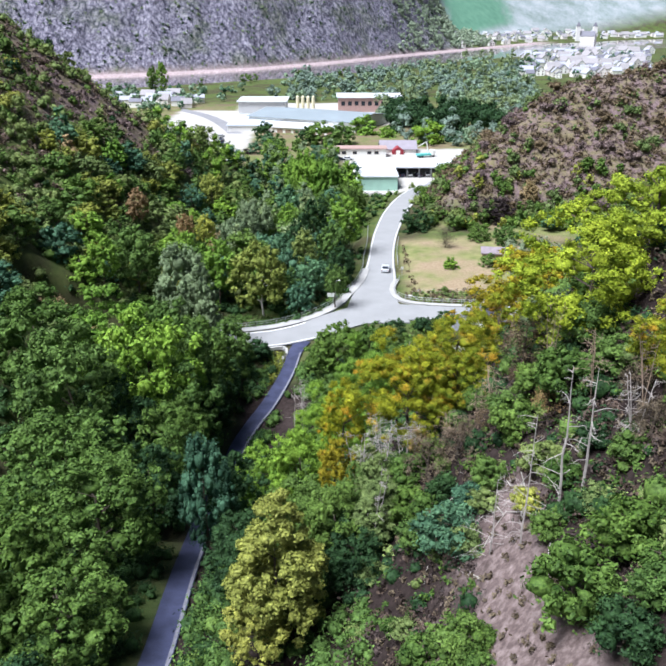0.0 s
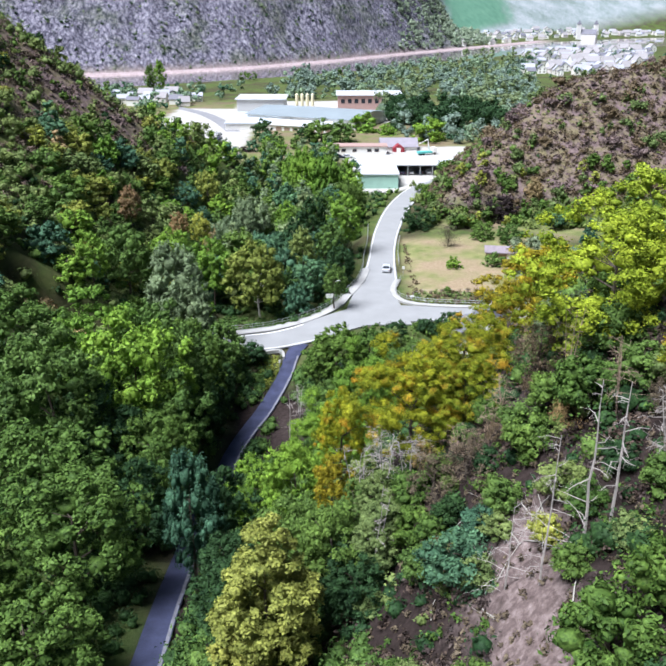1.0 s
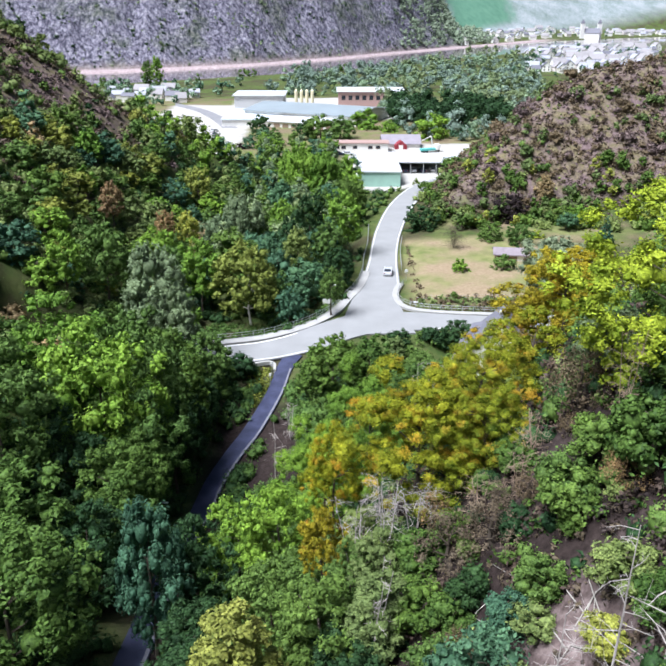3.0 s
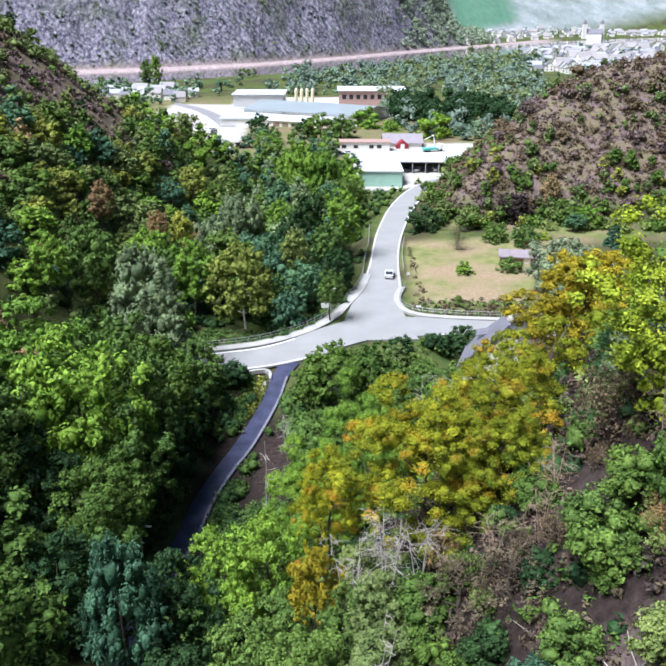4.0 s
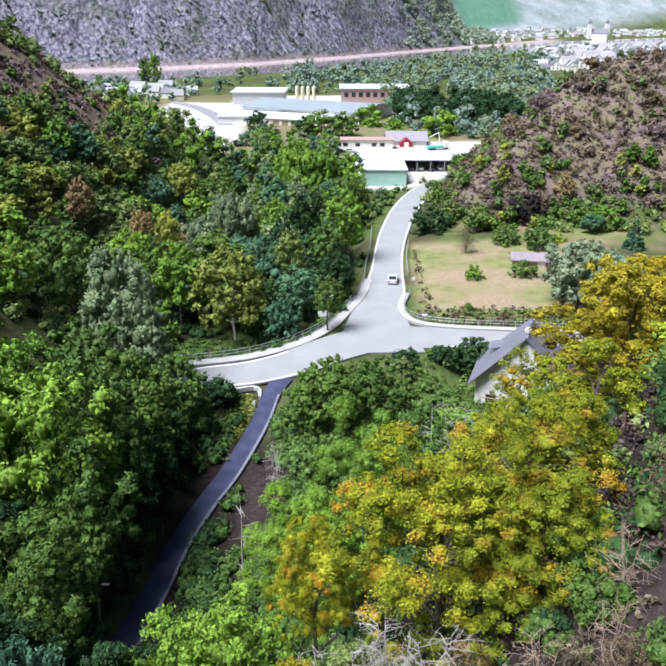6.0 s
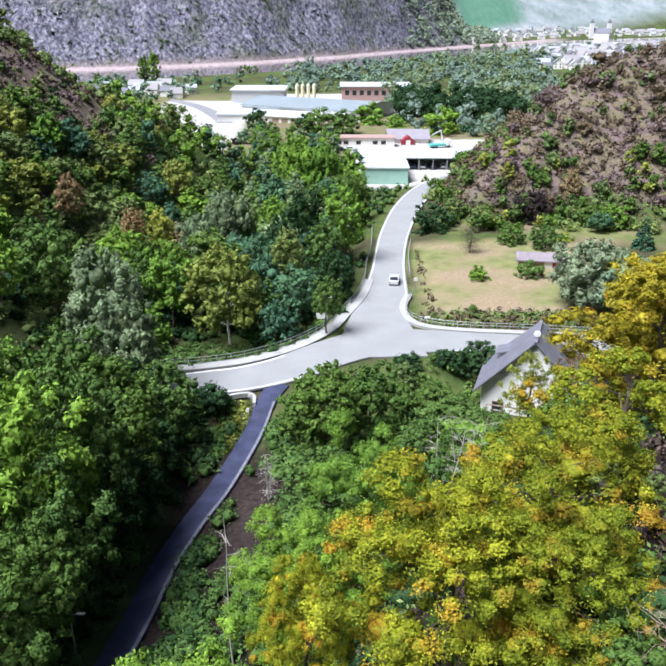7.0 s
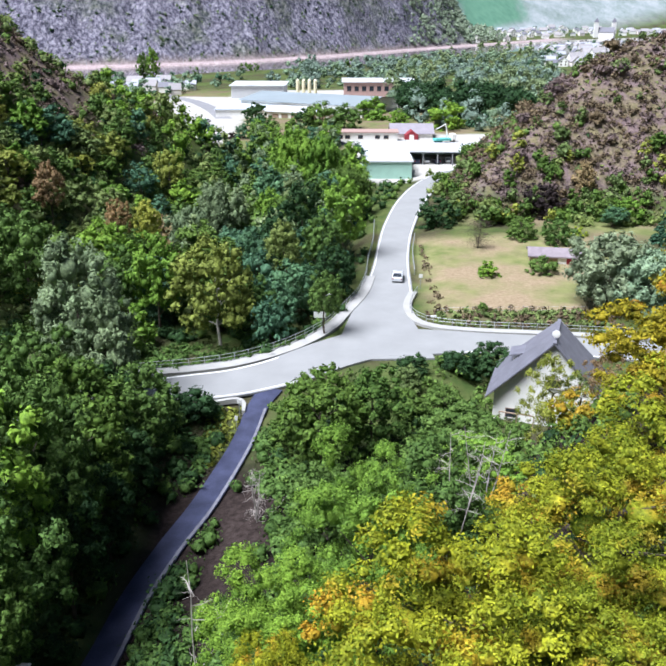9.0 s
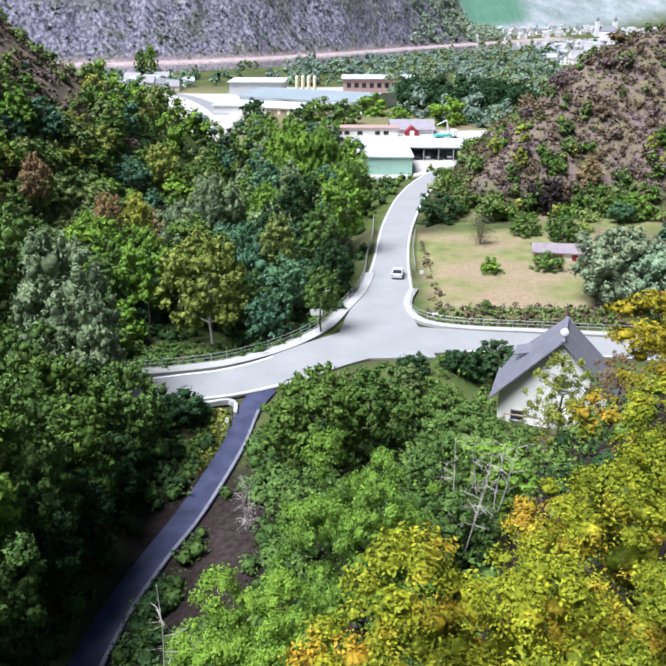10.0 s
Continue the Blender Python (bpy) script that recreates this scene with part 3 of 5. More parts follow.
def tree(kind, leaf, x, y, top, rad, where="slope", group="", turn=None, bark=None, sink=0.0):
    """A tree or shrub whose crown reaches the height top and the radius rad."""
    z = gz(x, y) - sink
    rad *= 1.08
    STANDING.append((x, y, rad))
    if kind == "shrub" and leaf in ("dry", "rust"):
        kind = "twiggy"
    if kind == "broad" and y > 104:
        kind = "far"
    variants = KINDS[kind]
    n = int(rng.integers(len(variants)))
    k = variants[n]
    h = max(0.8, top - z)
    m = pose(x, y, z, 0, 0, rng.uniform(0, 360) if turn is None else turn)
    wide = rad / k.rad
    tall = min(max(h / k.h, 0.82 * wide), 1.3 * wide)
    small = kind in ("shrub", "twiggy")
    if kind == "spruce":
        noun = "conifer"
    else:
        noun = "shrub" if small else "tree"
    key = (kind, n)
    if key in MADE:
        ob = copy_thing(MADE[key], m)
    else:
        ob = new(noun)
        c = new("crown", k.crown)
        c.parent = ob
        t = new("trunk", k.trunk)
        t.parent = ob
        c.material_slots[0].link = "OBJECT"
        t.material_slots[0].link = "OBJECT"
        MADE[key] = ob
        ob.matrix_basis = m
    for c in ob.children:
        if c.name.startswith("crown"):
            c.material_slots[0].material = LEAF[leaf]
            c.matrix_basis = Matrix.Translation((0, 0, h - tall * k.h)) @ Matrix.Diagonal((wide, wide, tall, 1))
        else:
            c.matrix_basis = Matrix.Diagonal((wide ** 0.5, wide ** 0.5, h / k.h, 1))
            c.material_slots[0].material = bark or BARK
    size = "low " if h < 3 else "tall " if h > 14 else ""
    tagged(ob, f"{size}{WORDS[leaf]} leafy {noun} {PLACES[where]}", noun, group or ("shrubs" if small else "trees"))
    return ob


# the turning walnut-like trees on the near slope
tree("fine", "autumn", 7.1, 66, 30.2, 5.3)
tree("fine", "autumn", 11.4, 64.6, 30.0, 3.9)
tree("fine", "autumn", 12.2, 71, 30.8, 5.2)
tree("lobed", "autumn", 17.8, 78, 29.6, 4.7)
tree("lobed", "orange", 22.5, 86, 32.8, 5.6)
tree("sparse", "autumn", 18.6, 85, 25.4, 3.0)
tree("sparse", "moss", 22.6, 115, 14.6, 3.3)
tree("sparse", "olive", 26.0, 117, 11.5, 2.8)
tree("sparse", "rust", 27.2, 114, 15.8, 2.4)
tree("sparse", "orange", 30.0, 110, 16.6, 3.2)
tree("willow", "silver", 43.6, 163, 12.4, 5.8, "meadow")
tree("willow", "misty", 49.0, 158, 11.0, 5.4, "meadow")
tree("lobed", "orange", 27.5, 96, 30.5, 5.0)
tree("fine", "autumn", 1.0, 68.5, 24.8, 2.6)
tree("broad", "orange", 0.2, 61.5, 22.0, 1.8)
tree("lobed", "yellow", 20.5, 59, 44.2, 6.0)
tree("lobed", "yellow", 27, 64, 47.0, 6.0)
tree("lobed", "autumn", 22.5, 47, 41.5, 3.4)
tree("tall", "ochre", -4.3, 48, 24.6, 3.7)
tree("broad", "ochre", -5.6, 45.5, 17.5, 2.6)
# shady near valley, large green trees
# shade and dark leaves put the valley's gloom into the crowns' colour
tree("broad", "green", -31, 82, 26.0, 7.2, "valley")
tree("broad", "bright", -24, 92.5, 24.0, 6.8, "valley")
tree("broad", "green", -20, 99, 19.5, 5.2, "valley")
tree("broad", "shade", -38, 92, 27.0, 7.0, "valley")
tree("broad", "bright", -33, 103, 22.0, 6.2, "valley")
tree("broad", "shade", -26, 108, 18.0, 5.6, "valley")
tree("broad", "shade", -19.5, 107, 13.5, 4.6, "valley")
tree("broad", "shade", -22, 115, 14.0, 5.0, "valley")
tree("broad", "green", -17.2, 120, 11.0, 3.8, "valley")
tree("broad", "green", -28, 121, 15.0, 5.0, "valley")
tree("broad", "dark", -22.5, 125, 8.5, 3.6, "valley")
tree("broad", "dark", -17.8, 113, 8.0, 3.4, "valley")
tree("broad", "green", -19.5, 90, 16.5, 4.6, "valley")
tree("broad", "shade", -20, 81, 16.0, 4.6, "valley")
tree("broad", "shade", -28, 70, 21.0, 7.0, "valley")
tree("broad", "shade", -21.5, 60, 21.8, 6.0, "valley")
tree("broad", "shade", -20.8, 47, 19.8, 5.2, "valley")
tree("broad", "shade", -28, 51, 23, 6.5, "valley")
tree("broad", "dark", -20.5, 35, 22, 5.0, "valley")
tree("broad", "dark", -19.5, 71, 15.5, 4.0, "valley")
tree("poplar", "deep", -12.2, 63.0, 21.8, 2.6, "valley")
tree("broad", "dark", -9.8, 66.5, 17.5, 3.2, "valley")
tree("broad", "bright", -6.8, 71, 16.0, 3.0, "valley")
tree("broad", "dark", -8.6, 60, 15.5, 3.0, "valley")
tree("broad", "bright", -3.4, 67.5, 20.3, 3.2)
tree("broad", "green", -3.0, 57.5, 20.8, 3.2)
tree("broad", "green", 0.2, 55, 21.6, 3.2)
tree("broad", "dark", 1.6, 51.5, 19.5, 2.8)
tree("tall", "olive", 3.6, 54.0, 23.0, 2.0)
tree("broad", "dark", -7.5, 53.5, 17.0, 3.2)
tree("fine", "bright", 0.2, 80.5, 18.0, 4.8)
tree("fine", "bright", 4.6, 86, 21.5, 4.6)
tree("broad", "green", 9.0, 92, 17.5, 4.2)
tree("broad", "bright", 13.0, 99, 14.6, 4.0)
tree("broad", "green", 6.5, 101, 11.0, 4.0)
tree("broad", "green", 11, 109, 9.0, 4.0)
tree("broad", "green", 17, 108, 10.4, 3.8)
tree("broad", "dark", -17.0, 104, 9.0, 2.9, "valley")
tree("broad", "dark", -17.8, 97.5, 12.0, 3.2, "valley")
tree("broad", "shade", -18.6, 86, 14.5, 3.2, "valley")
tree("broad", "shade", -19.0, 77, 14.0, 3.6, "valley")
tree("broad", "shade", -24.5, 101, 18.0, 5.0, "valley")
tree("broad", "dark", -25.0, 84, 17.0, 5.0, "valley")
# round the junction
tree("broad", "shade", 1.0, 119.5, 10.6, 4.6, "road")
tree("broad", "shade", 6.2, 123, 9.0, 3.8, "road")
tree("broad", "shade", -1.8, 124, 5.0, 3.2, "road")
tree("broad", "green", 1.0, 107, 7.5, 3.2, "road")
tree("shrub", "dark", 11.8, 139, 2.6, 2.2, "road")
tree("broad", "green", 15, 118, 7.0, 3.8)
tree("shrub", "dark", 18, 141, 2.2, 2.0, "road")
# left of the road
tree("broad", "moss", -14.6, 153, 15.5, 5.4, "valley", bark=PALE_BARK)
tree("poplar", "grey", -27.0, 132, 20.4, 5.2, "valley")
tree("poplar", "grey", -23.4, 129, 15.0, 3.4, "valley")
tree("willow", "grey", -20.7, 195, 14.3, 4.3, "valley")
tree("willow", "grey", -24.6, 187, 10.5, 3.8, "valley")
tree("broad", "bright", -12.1, 205, 10.8, 3.2, "valley")
tree("broad", "bright", 3.0, 190, 16.6, 4.4, "valley")
tree("broad", "bright", -24.0, 157, 14.8, 4.2, "valley")
tree("broad", "green", -38.2, 146, 20.4, 5.0, "slope")
tree("broad", "bright", -42.4, 138, 20.9, 3.2, "slope")
tree("broad", "bright", -33.3, 166, 14.3, 4.6, "slope")
tree("broad", "green", -29.4, 160, 12.0, 4.2, "slope")
tree("broad", "olive", -6.2, 168, 13.5, 2.8, "valley")
tree("broad", "dark", -4.9, 195, 14.4, 3.7, "valley")
tree("broad", "dark", -8.6, 182, 12.4, 3.6, "valley")
tree("broad", "deep", -11.5, 172, 11.4, 3.4, "valley")
tree("broad", "green", 0.4, 152.0, 10.2, 2.3, "valley")
tree("broad", "gold", -32.6, 210, 17.4, 3.2, "slope")
tree("broad", "rust", -43.6, 172, 21.4, 2.4, "slope")
tree("broad", "rust", -34.1, 175, 14.9, 2.1, "slope")
tree("broad", "gold", -29.3, 176, 14.6, 2.4, "slope")
tree("broad", "gold", -57.4, 185, 30.9, 3.6, "hill")
tree("broad", "green", -0.5, 175, 13.5, 3.8, "valley")
tree("broad", "dark", 1.5, 168, 9.5, 3.2, "valley")
tree("willow", "bright", -9, 243, 17.0, 6.2, "valley")
tree("willow", "bright", -1.5, 238, 15.6, 4.6, "valley")
tree("willow", "green", 3.5, 222, 12.5, 4.0, "valley")
tree("broad", "green", -1.5, 166, 5.5, 2.6, "valley")
# meadow
tree("mid", "bright", 27.8, 177.5, 3.5, 2.0, "meadow")
tree("mid", "green", 37.5, 179, 4.3, 2.5, "meadow")
tree("broad", "green", 38.4, 202, 5.4, 3.2, "meadow")
tree("broad", "dark", 22.8, 212, 7.3, 4.4, "road")
tree("broad", "purple", 46.2, 219, 8.6, 4.6, "meadow")
tree("mid", "yellow", 50, 203, 2.6, 2.2, "meadow")


# shrubs and small trees of the near slope
# greens a step darker here, so the slope's shade is in them
tree("shrub", "shade", 12.2, 31.8, 33.0, 2.5)
tree("shrub", "shade", 15.1, 33.2, 34.9, 2.1)
tree("shrub", "green", 14.8, 28.6, 34.5, 1.4)
tree("shrub", "dark", 13.0, 26.7, 33.8, 1.7)
tree("shrub", "green", 7.2, 34.7, 25.6, 1.8)
tree("shrub", "deep", 8.3, 46.0, 25.4, 2.3)
tree("shrub", "green", 6.6, 48.7, 22.4, 1.6)
tree("shrub", "green", 13.9, 54.5, 30.1, 1.9)
tree("shrub", "shade", 12.7, 60.1, 27.4, 1.2)
tree("shrub", "green", 11.6, 49.9, 26.9, 1.5)
tree("shrub", "green", 13.1, 39.7, 29.5, 1.2)
tree("shrub", "gold", 13.0, 44.4, 28.0, 1.1)
tree("broad", "green", -1.0, 63.9, 16.1, 3.5)
tree("broad", "dark", 2.0, 53.5, 19.2, 2.8)
tree("broad", "green", -4.6, 77.6, 8.3, 3.0)
tree("broad", "olive", 3.1, 64.8, 18.9, 2.9)
tree("shrub", "dry", 8.1, 56.9, 24.3, 2.1)
tree("shrub", "dry", 10.3, 55.6, 26.2, 1.9)
tree("shrub", "grey", 19.0, 63.3, 35.3, 2.6)
tree("shrub", "dry", 16.5, 61.5, 33.3, 2.5)
tree("shrub", "shade", 17.4, 52.3, 34.9, 2.5)
tree("shrub", "green", 20.2, 56.4, 37.3, 2.3)
tree("shrub", "green", 20.2, 51.0, 36.2, 1.8)
tree("shrub", "shade", 6.6, 58.7, 21.9, 1.9)
tree("shrub", "green", -2.4, 88.6, 4.3, 2.2)
tree("shrub", "dark", 8.6, 52.7, 23.5, 1.3)
tree("shrub", "shade", 21.5, 60.7, 37.9, 2.1)
tree("shrub", "shade", 15.2, 43.9, 30.5, 1.3)
tree("shrub", "green", 18.0, 41.3, 34.0, 1.3)
tree("shrub", "dry", 19.4, 41.6, 35.7, 1.5)
tree("shrub", "shade", 6.1, 53.6, 21.5, 1.7)
tree("shrub", "dark", 4.2, 54.8, 19.3, 1.8)
tree("shrub", "deep", 10.0, 49.1, 25.2, 1.4)
tree("shrub", "shade", 7.5, 51.5, 22.5, 1.3)
tree("shrub", "green", 16.1, 55.1, 32.1, 1.7)
tree("shrub", "rust", 16.2, 52.5, 31.4, 1.3)
tree("shrub", "dry", 20.4, 47.3, 35.7, 1.4)
tree("shrub", "green", 14.0, 53.7, 29.9, 1.8)
tree("shrub", "dry", 11.3, 58.3, 25.6, 1.0)
tree("shrub", "dry", 12.6, 56.9, 27.3, 1.1)
tree("shrub", "green", 10.9, 60.6, 24.9, 0.9)
tree("shrub", "dark", 6.5, 62.0, 20.3, 1.3)
tree("shrub", "shade", 8.7, 58.9, 23.2, 1.2)
tree("shrub", "dry", 15.5, 59.8, 29.6, 0.8)
tree("shrub", "rust", 18.2, 64.5, 30.9, 0.9)
tree("broad", "olive", 4.0, 58.9, 21.8, 2.0)
tree("broad", "green", 6.6, 59.6, 21.3, 1.9)
tree("broad", "green", 2.2, 59.4, 20.6, 1.9)
tree("shrub", "rust", 7.8, 61.0, 23.0, 1.1)
# below the road and in the meadow
tree("broad", "green", 15.0, 131.5, 2.3, 2.6)
tree("shrub", "green", 10.7, 130.8, 1.8, 2.4)
tree("broad", "dark", 21.9, 141.6, 4.1, 3.1)
tree("broad", "green", 16.6, 123.6, 4.7, 3.5)
tree("shrub", "olive", 10.5, 134.8, 3.0, 2.0)
tree("broad", "green", 45.0, 197.8, 6.2, 3.2)
tree("broad", "olive", 34.5, 215.1, 6.0, 3.1)
tree("poplar", "tan", 56.6, 223.8, 12.6, 2.6)
tree("broad", "bright", 64.1, 214.2, 6.8, 3.5)
tree("broad", "green", 59.4, 215.8, 6.0, 3.1)
tree("shrub", "dark", -13.8, 128.1, 3.2, 2.3)
tree("broad", "dark", -16.7, 126.9, 3.8, 2.7)
tree("shrub", "green", 24.1, 159.8, 2.0, 0.9)
tree("broad", "olive", 29.0, 219.8, 6.6, 2.7)
tree("shrub", "deep", 59.5, 210.3, 5.1, 2.6)


def bare(x, y):
    """Stony heath on the upper hillside where nothing tall grows."""
    return (np.hypot(x + 67, (y - 210) * 0.75) < 5.8) | (np.hypot(x + 56, (y - 216) * 0.8) < 4) | (np.hypot(x + 42, y - 217) < 3.5)


def scatter(n, x0, x1, y0, y1, kinds, leaves, h, rad, where, seed, gap=0.75, ok=None, keep=True):
    """A loose wood over a stretch of the plan: n tries, crowns kept apart."""
    r = np.random.default_rng(seed)
    taken, before = [], list(STANDING) if keep else []
    for _ in range(n):
        x, y = r.uniform(x0, x1), r.uniform(y0, y1)
        R = r.uniform(*rad)
        if (ok and not ok(x, y)) or bare(np.array([x]), np.array([y]))[0]:
            continue
        if any(math.hypot(x - a, y - b) < gap * (R + c) for a, b, c in taken + before):
            continue
        taken.append((x, y, R))
        tree(str(r.choice(kinds)), str(r.choice(leaves)), x, y, gz(x, y) + r.uniform(*h) * R / rad[1], R, where)


scatter(620, -66, -24, 108, 222, ["mid", "mid", "midtall"], ["green", "green", "deep", "bright", "olive", "bright", "olive", "green", "moss", "moss", "green", "tan", "olive", "shade"], (7, 10), (2.4, 4.4), "slope", 3, 0.60, lambda x, y: gz(x, y) < 24 + 6 * math.sin(y / 9) and not (x > -27 and y < 152))
scatter(420, -26, 8, 150, 228, ["midtall", "mid"], ["green", "deep", "grey", "green", "deep", "shade"], (12, 16), (2.6, 4.2), "valley", 4, 0.58, lambda x, y: x < np.interp(y, [150, 160, 175, 200, 235, 262, 300], [-7, -4, 0, 3.5, 8, 12, 2]))
scatter(120, 1, 30, 30, 76, ["shrub"], ["olive", "shade", "dry", "dark", "shade", "olive"], (1.5, 3.4), (0.7, 1.7), "slope", 9, 0.95, lambda x, y: not (9.9 < x < 13.6 and y < 47) and not math.hypot(x - 14, y - 58) < 3, keep=False)
tree("spruce", "deep", 65.0, 197.6, 8.0, 2.2, "meadow")

# ---------------------------------------------------------------- buildings


def prism(outline, y0, y1):
    """A solid with the given x, z outline between y0 and y1."""
    n = len(outline)
    v = [(x, y0, z) for x, z in outline] + [(x, y1, z) for x, z in outline]
    f = [tuple(range(n)), tuple(range(2 * n - 1, n - 1, -1))]
    f += [(k, k + n, (k + 1) % n + n, (k + 1) % n) for k in range(n)]
    return v, f


def block(x0, x1, y0, y1, z0, z1):
    return prism([(x0, z0), (x1, z0), (x1, z1), (x0, z1)], y0, y1)


def joined(*solids):
    v, f = [], []
    for sv, sf in solids:
        f += [tuple(i + len(v) for i in p) for p in sf]
        v += sv
    return v, f


def bevelled(ob, width=0.03):
    m = ob.modifiers.new("bevel", "BEVEL")
    m.width, m.segments, m.limit_method = width, 1, "ANGLE"
    return ob


def window(parent, x, y, z, w, h, face=-1):
    """A framed window in a wall that looks along y."""
    g = mesh_object("window", *joined(block(x - w / 2 - 0.08, x + w / 2 + 0.08, y - 0.05, y + 0.1, z - 0.1, z), block(x - w / 2 - 0.08, x + w / 2 + 0.08, y - 0.04, y + 0.1, z + h, z + h + 0.08), block(x - w / 2 - 0.08, x - w / 2, y - 0.04, y + 0.1, z, z + h), block(x + w / 2, x + w / 2 + 0.08, y - 0.04, y + 0.1, z, z + h)), WOOD, parent)
    mesh_object("pane", *block(x - w / 2, x + w / 2, y - 0.01, y + 0.05, z, z + h), DARK_GLASS, g)
    return g


def gabled(name, label, category, at, turn, w, d, eave, ridge, wall, roof, openings=(), over=0.5, group=""):
    """A gabled building, ridge along its own y; openings: x, z, w, h on the front gable."""
    ob = new(name)
    ob.matrix_basis = pose(*at, 0, 0, turn)
    mesh_object("wall", *prism([(-w / 2, -3), (w / 2, -3), (w / 2, eave), (0, ridge), (-w / 2, eave)], -d / 2, d / 2), wall, ob)
    s = (ridge - eave) / (w / 2)
    t = 0.22 * math.hypot(1, s)
    for side in (-1, 1):
        a, b = side * (w / 2 + over), 0.0
        za, zb = eave - s * over + 0.03, ridge + 0.03
        mesh_object("roof", *prism([(a, za), (b, zb), (b, zb + t), (a, za + t)], -d / 2 - over, d / 2 + over), roof, ob)
    for x, z, ww, hh in openings:
        window(ob, x, -d / 2 - 0.02, z, ww, hh)
    return tagged(ob, label, category, group)


def flat_hall(name, label, at, w, d, h, wall, roof, rim=0.4, category="industrial building", turn=0):
    ob = new(name)
    ob.matrix_basis = pose(*at, 0, 0, turn)
    mesh_object("wall", *block(-w / 2, w / 2, -d / 2, d / 2, -2, h), wall, ob)
    mesh_object("roof", *block(-w / 2 - rim, w / 2 + rim, -d / 2 - rim, d / 2 + rim, h, h + 0.35), roof, ob)
    return tagged(ob, label, category)


def white_house():
    """A house on an uneven plan: the gable wall, a long roof side with a deep eave, a steep far side."""
    ob = tagged(new("house"), "white rendered gabled house with grey slate roof", "house")
    g, d = np.array((0.95, -0.31)), np.array((0.31, 0.95))
    fl = np.array((20.9, 132.0))
    low, high = 1.6, 8.0

    def at(u, v, z):
        return (*(fl + g * u + d * v), z)

    def slab(pts, t):
        n = len(pts)
        v = list(pts) + [(x, y, z - t) for x, y, z in pts]
        return v, [tuple(range(n)), tuple(range(2 * n - 1, n - 1, -1))] + [(k, (k + 1) % n, (k + 1) % n + n, k + n) for k in range(n)]

    outline = [(0, -6.5), (12.4, -6.5), (12.4, low), (6.2, high), (0, low)]
    n = len(outline)
    v = [at(u, 0, z) for u, z in outline] + [at(u, 8, z) for u, z in outline]
    mesh_object("wall", v, [tuple(range(n)), tuple(range(2 * n - 1, n - 1, -1))] + [(k, k + n, (k + 1) % n + n, (k + 1) % n) for k in range(n)], RENDER, ob)
    drop = (high - low) / 6.2
    mesh_object("roof", *slab([at(-0.9, -1.4, low - 0.9 * drop + 0.25), at(6.2, -0.6, high + 0.25), at(6.2, 7.2, high + 0.25), at(-0.9, 9.0, low - 0.9 * drop + 0.25)], 0.2), SLATE, ob)
    mesh_object("roof", *slab([at(6.2, -0.6, high + 0.25), at(13.2, -0.6, low - 0.9 * drop + 0.25), at(13.2, 8.6, low - 0.9 * drop + 0.25), at(6.2, 7.2, high + 0.25)], 0.2), SLATE, ob)
    mesh_object("ridge_tiles", *slab([at(6.0, -0.65, high + 0.32), at(6.4, -0.65, high + 0.32), at(6.4, 7.2, high + 0.32), at(6.0, 7.2, high + 0.32)], 0.1), SLATE, ob)
    dormer = mesh_object("dormer", *slab([at(1.4, 4.6, 4.0), at(3.6, 4.6, 4.6), at(3.6, 6.6, 4.6), at(1.4, 6.6, 4.0)], 2.0), RENDER, ob)
    mesh_object("dormer_roof", *slab([at(0.9, 4.2, 4.1), at(4.4, 4.2, 5.1), at(4.4, 7.0, 5.1), at(0.9, 7.0, 4.1)], 0.14), SLATE, dormer)
    mesh_object("dormer_window", *slab([at(1.36, 4.9, 3.9), at(1.40, 4.9, 3.9), at(1.40, 6.3, 3.9), at(1.36, 6.3, 3.9)], 1.0), DARK_GLASS, dormer)
    for u, z, w, h in ((2.2, -2.0, 1.3, 1.2), (6.2, -1.4, 1.1, 1.2), (6.6, 2.6, 1.3, 1.0), (10.2, -1.4, 1.1, 1.2)):
        f = mesh_object("window", *slab([at(u - w / 2 - 0.1, -0.06, z + h), at(u + w / 2 + 0.1, -0.06, z + h), at(u + w / 2 + 0.1, 0.1, z + h), at(u - w / 2 - 0.1, 0.1, z + h)], h), WOOD, ob)
        mesh_object("pane", *slab([at(u - w / 2, -0.09, z + h - 0.1), at(u + w / 2, -0.09, z + h - 0.1), at(u + w / 2, 0.0, z + h - 0.1), at(u - w / 2, 0.0, z + h - 0.1)], h - 0.2), DARK_GLASS, f)
        mesh_object("sill", *slab([at(u - w / 2 - 0.2, -0.22, z), at(u + w / 2 + 0.2, -0.22, z), at(u + w / 2 + 0.2, 0.0, z), at(u - w / 2 - 0.2, 0.0, z)], 0.08), CONCRETE, f)
    rail = mesh_object("awning_frame", *joined(slab([at(0.9, -1.6, -0.6), at(4.9, -1.6, -0.6), at(4.9, -1.45, -0.6), at(0.9, -1.45, -0.6)], 0.12), *[slab([at(u, -1.6, -0.7), at(u + 0.1, -1.6, -0.7), at(u + 0.1, -1.5, -0.7), at(u, -1.5, -0.7)], 2.5) for u in (0.9, 2.9, 4.8)]), WOOD, ob)
    return ob


white_house()


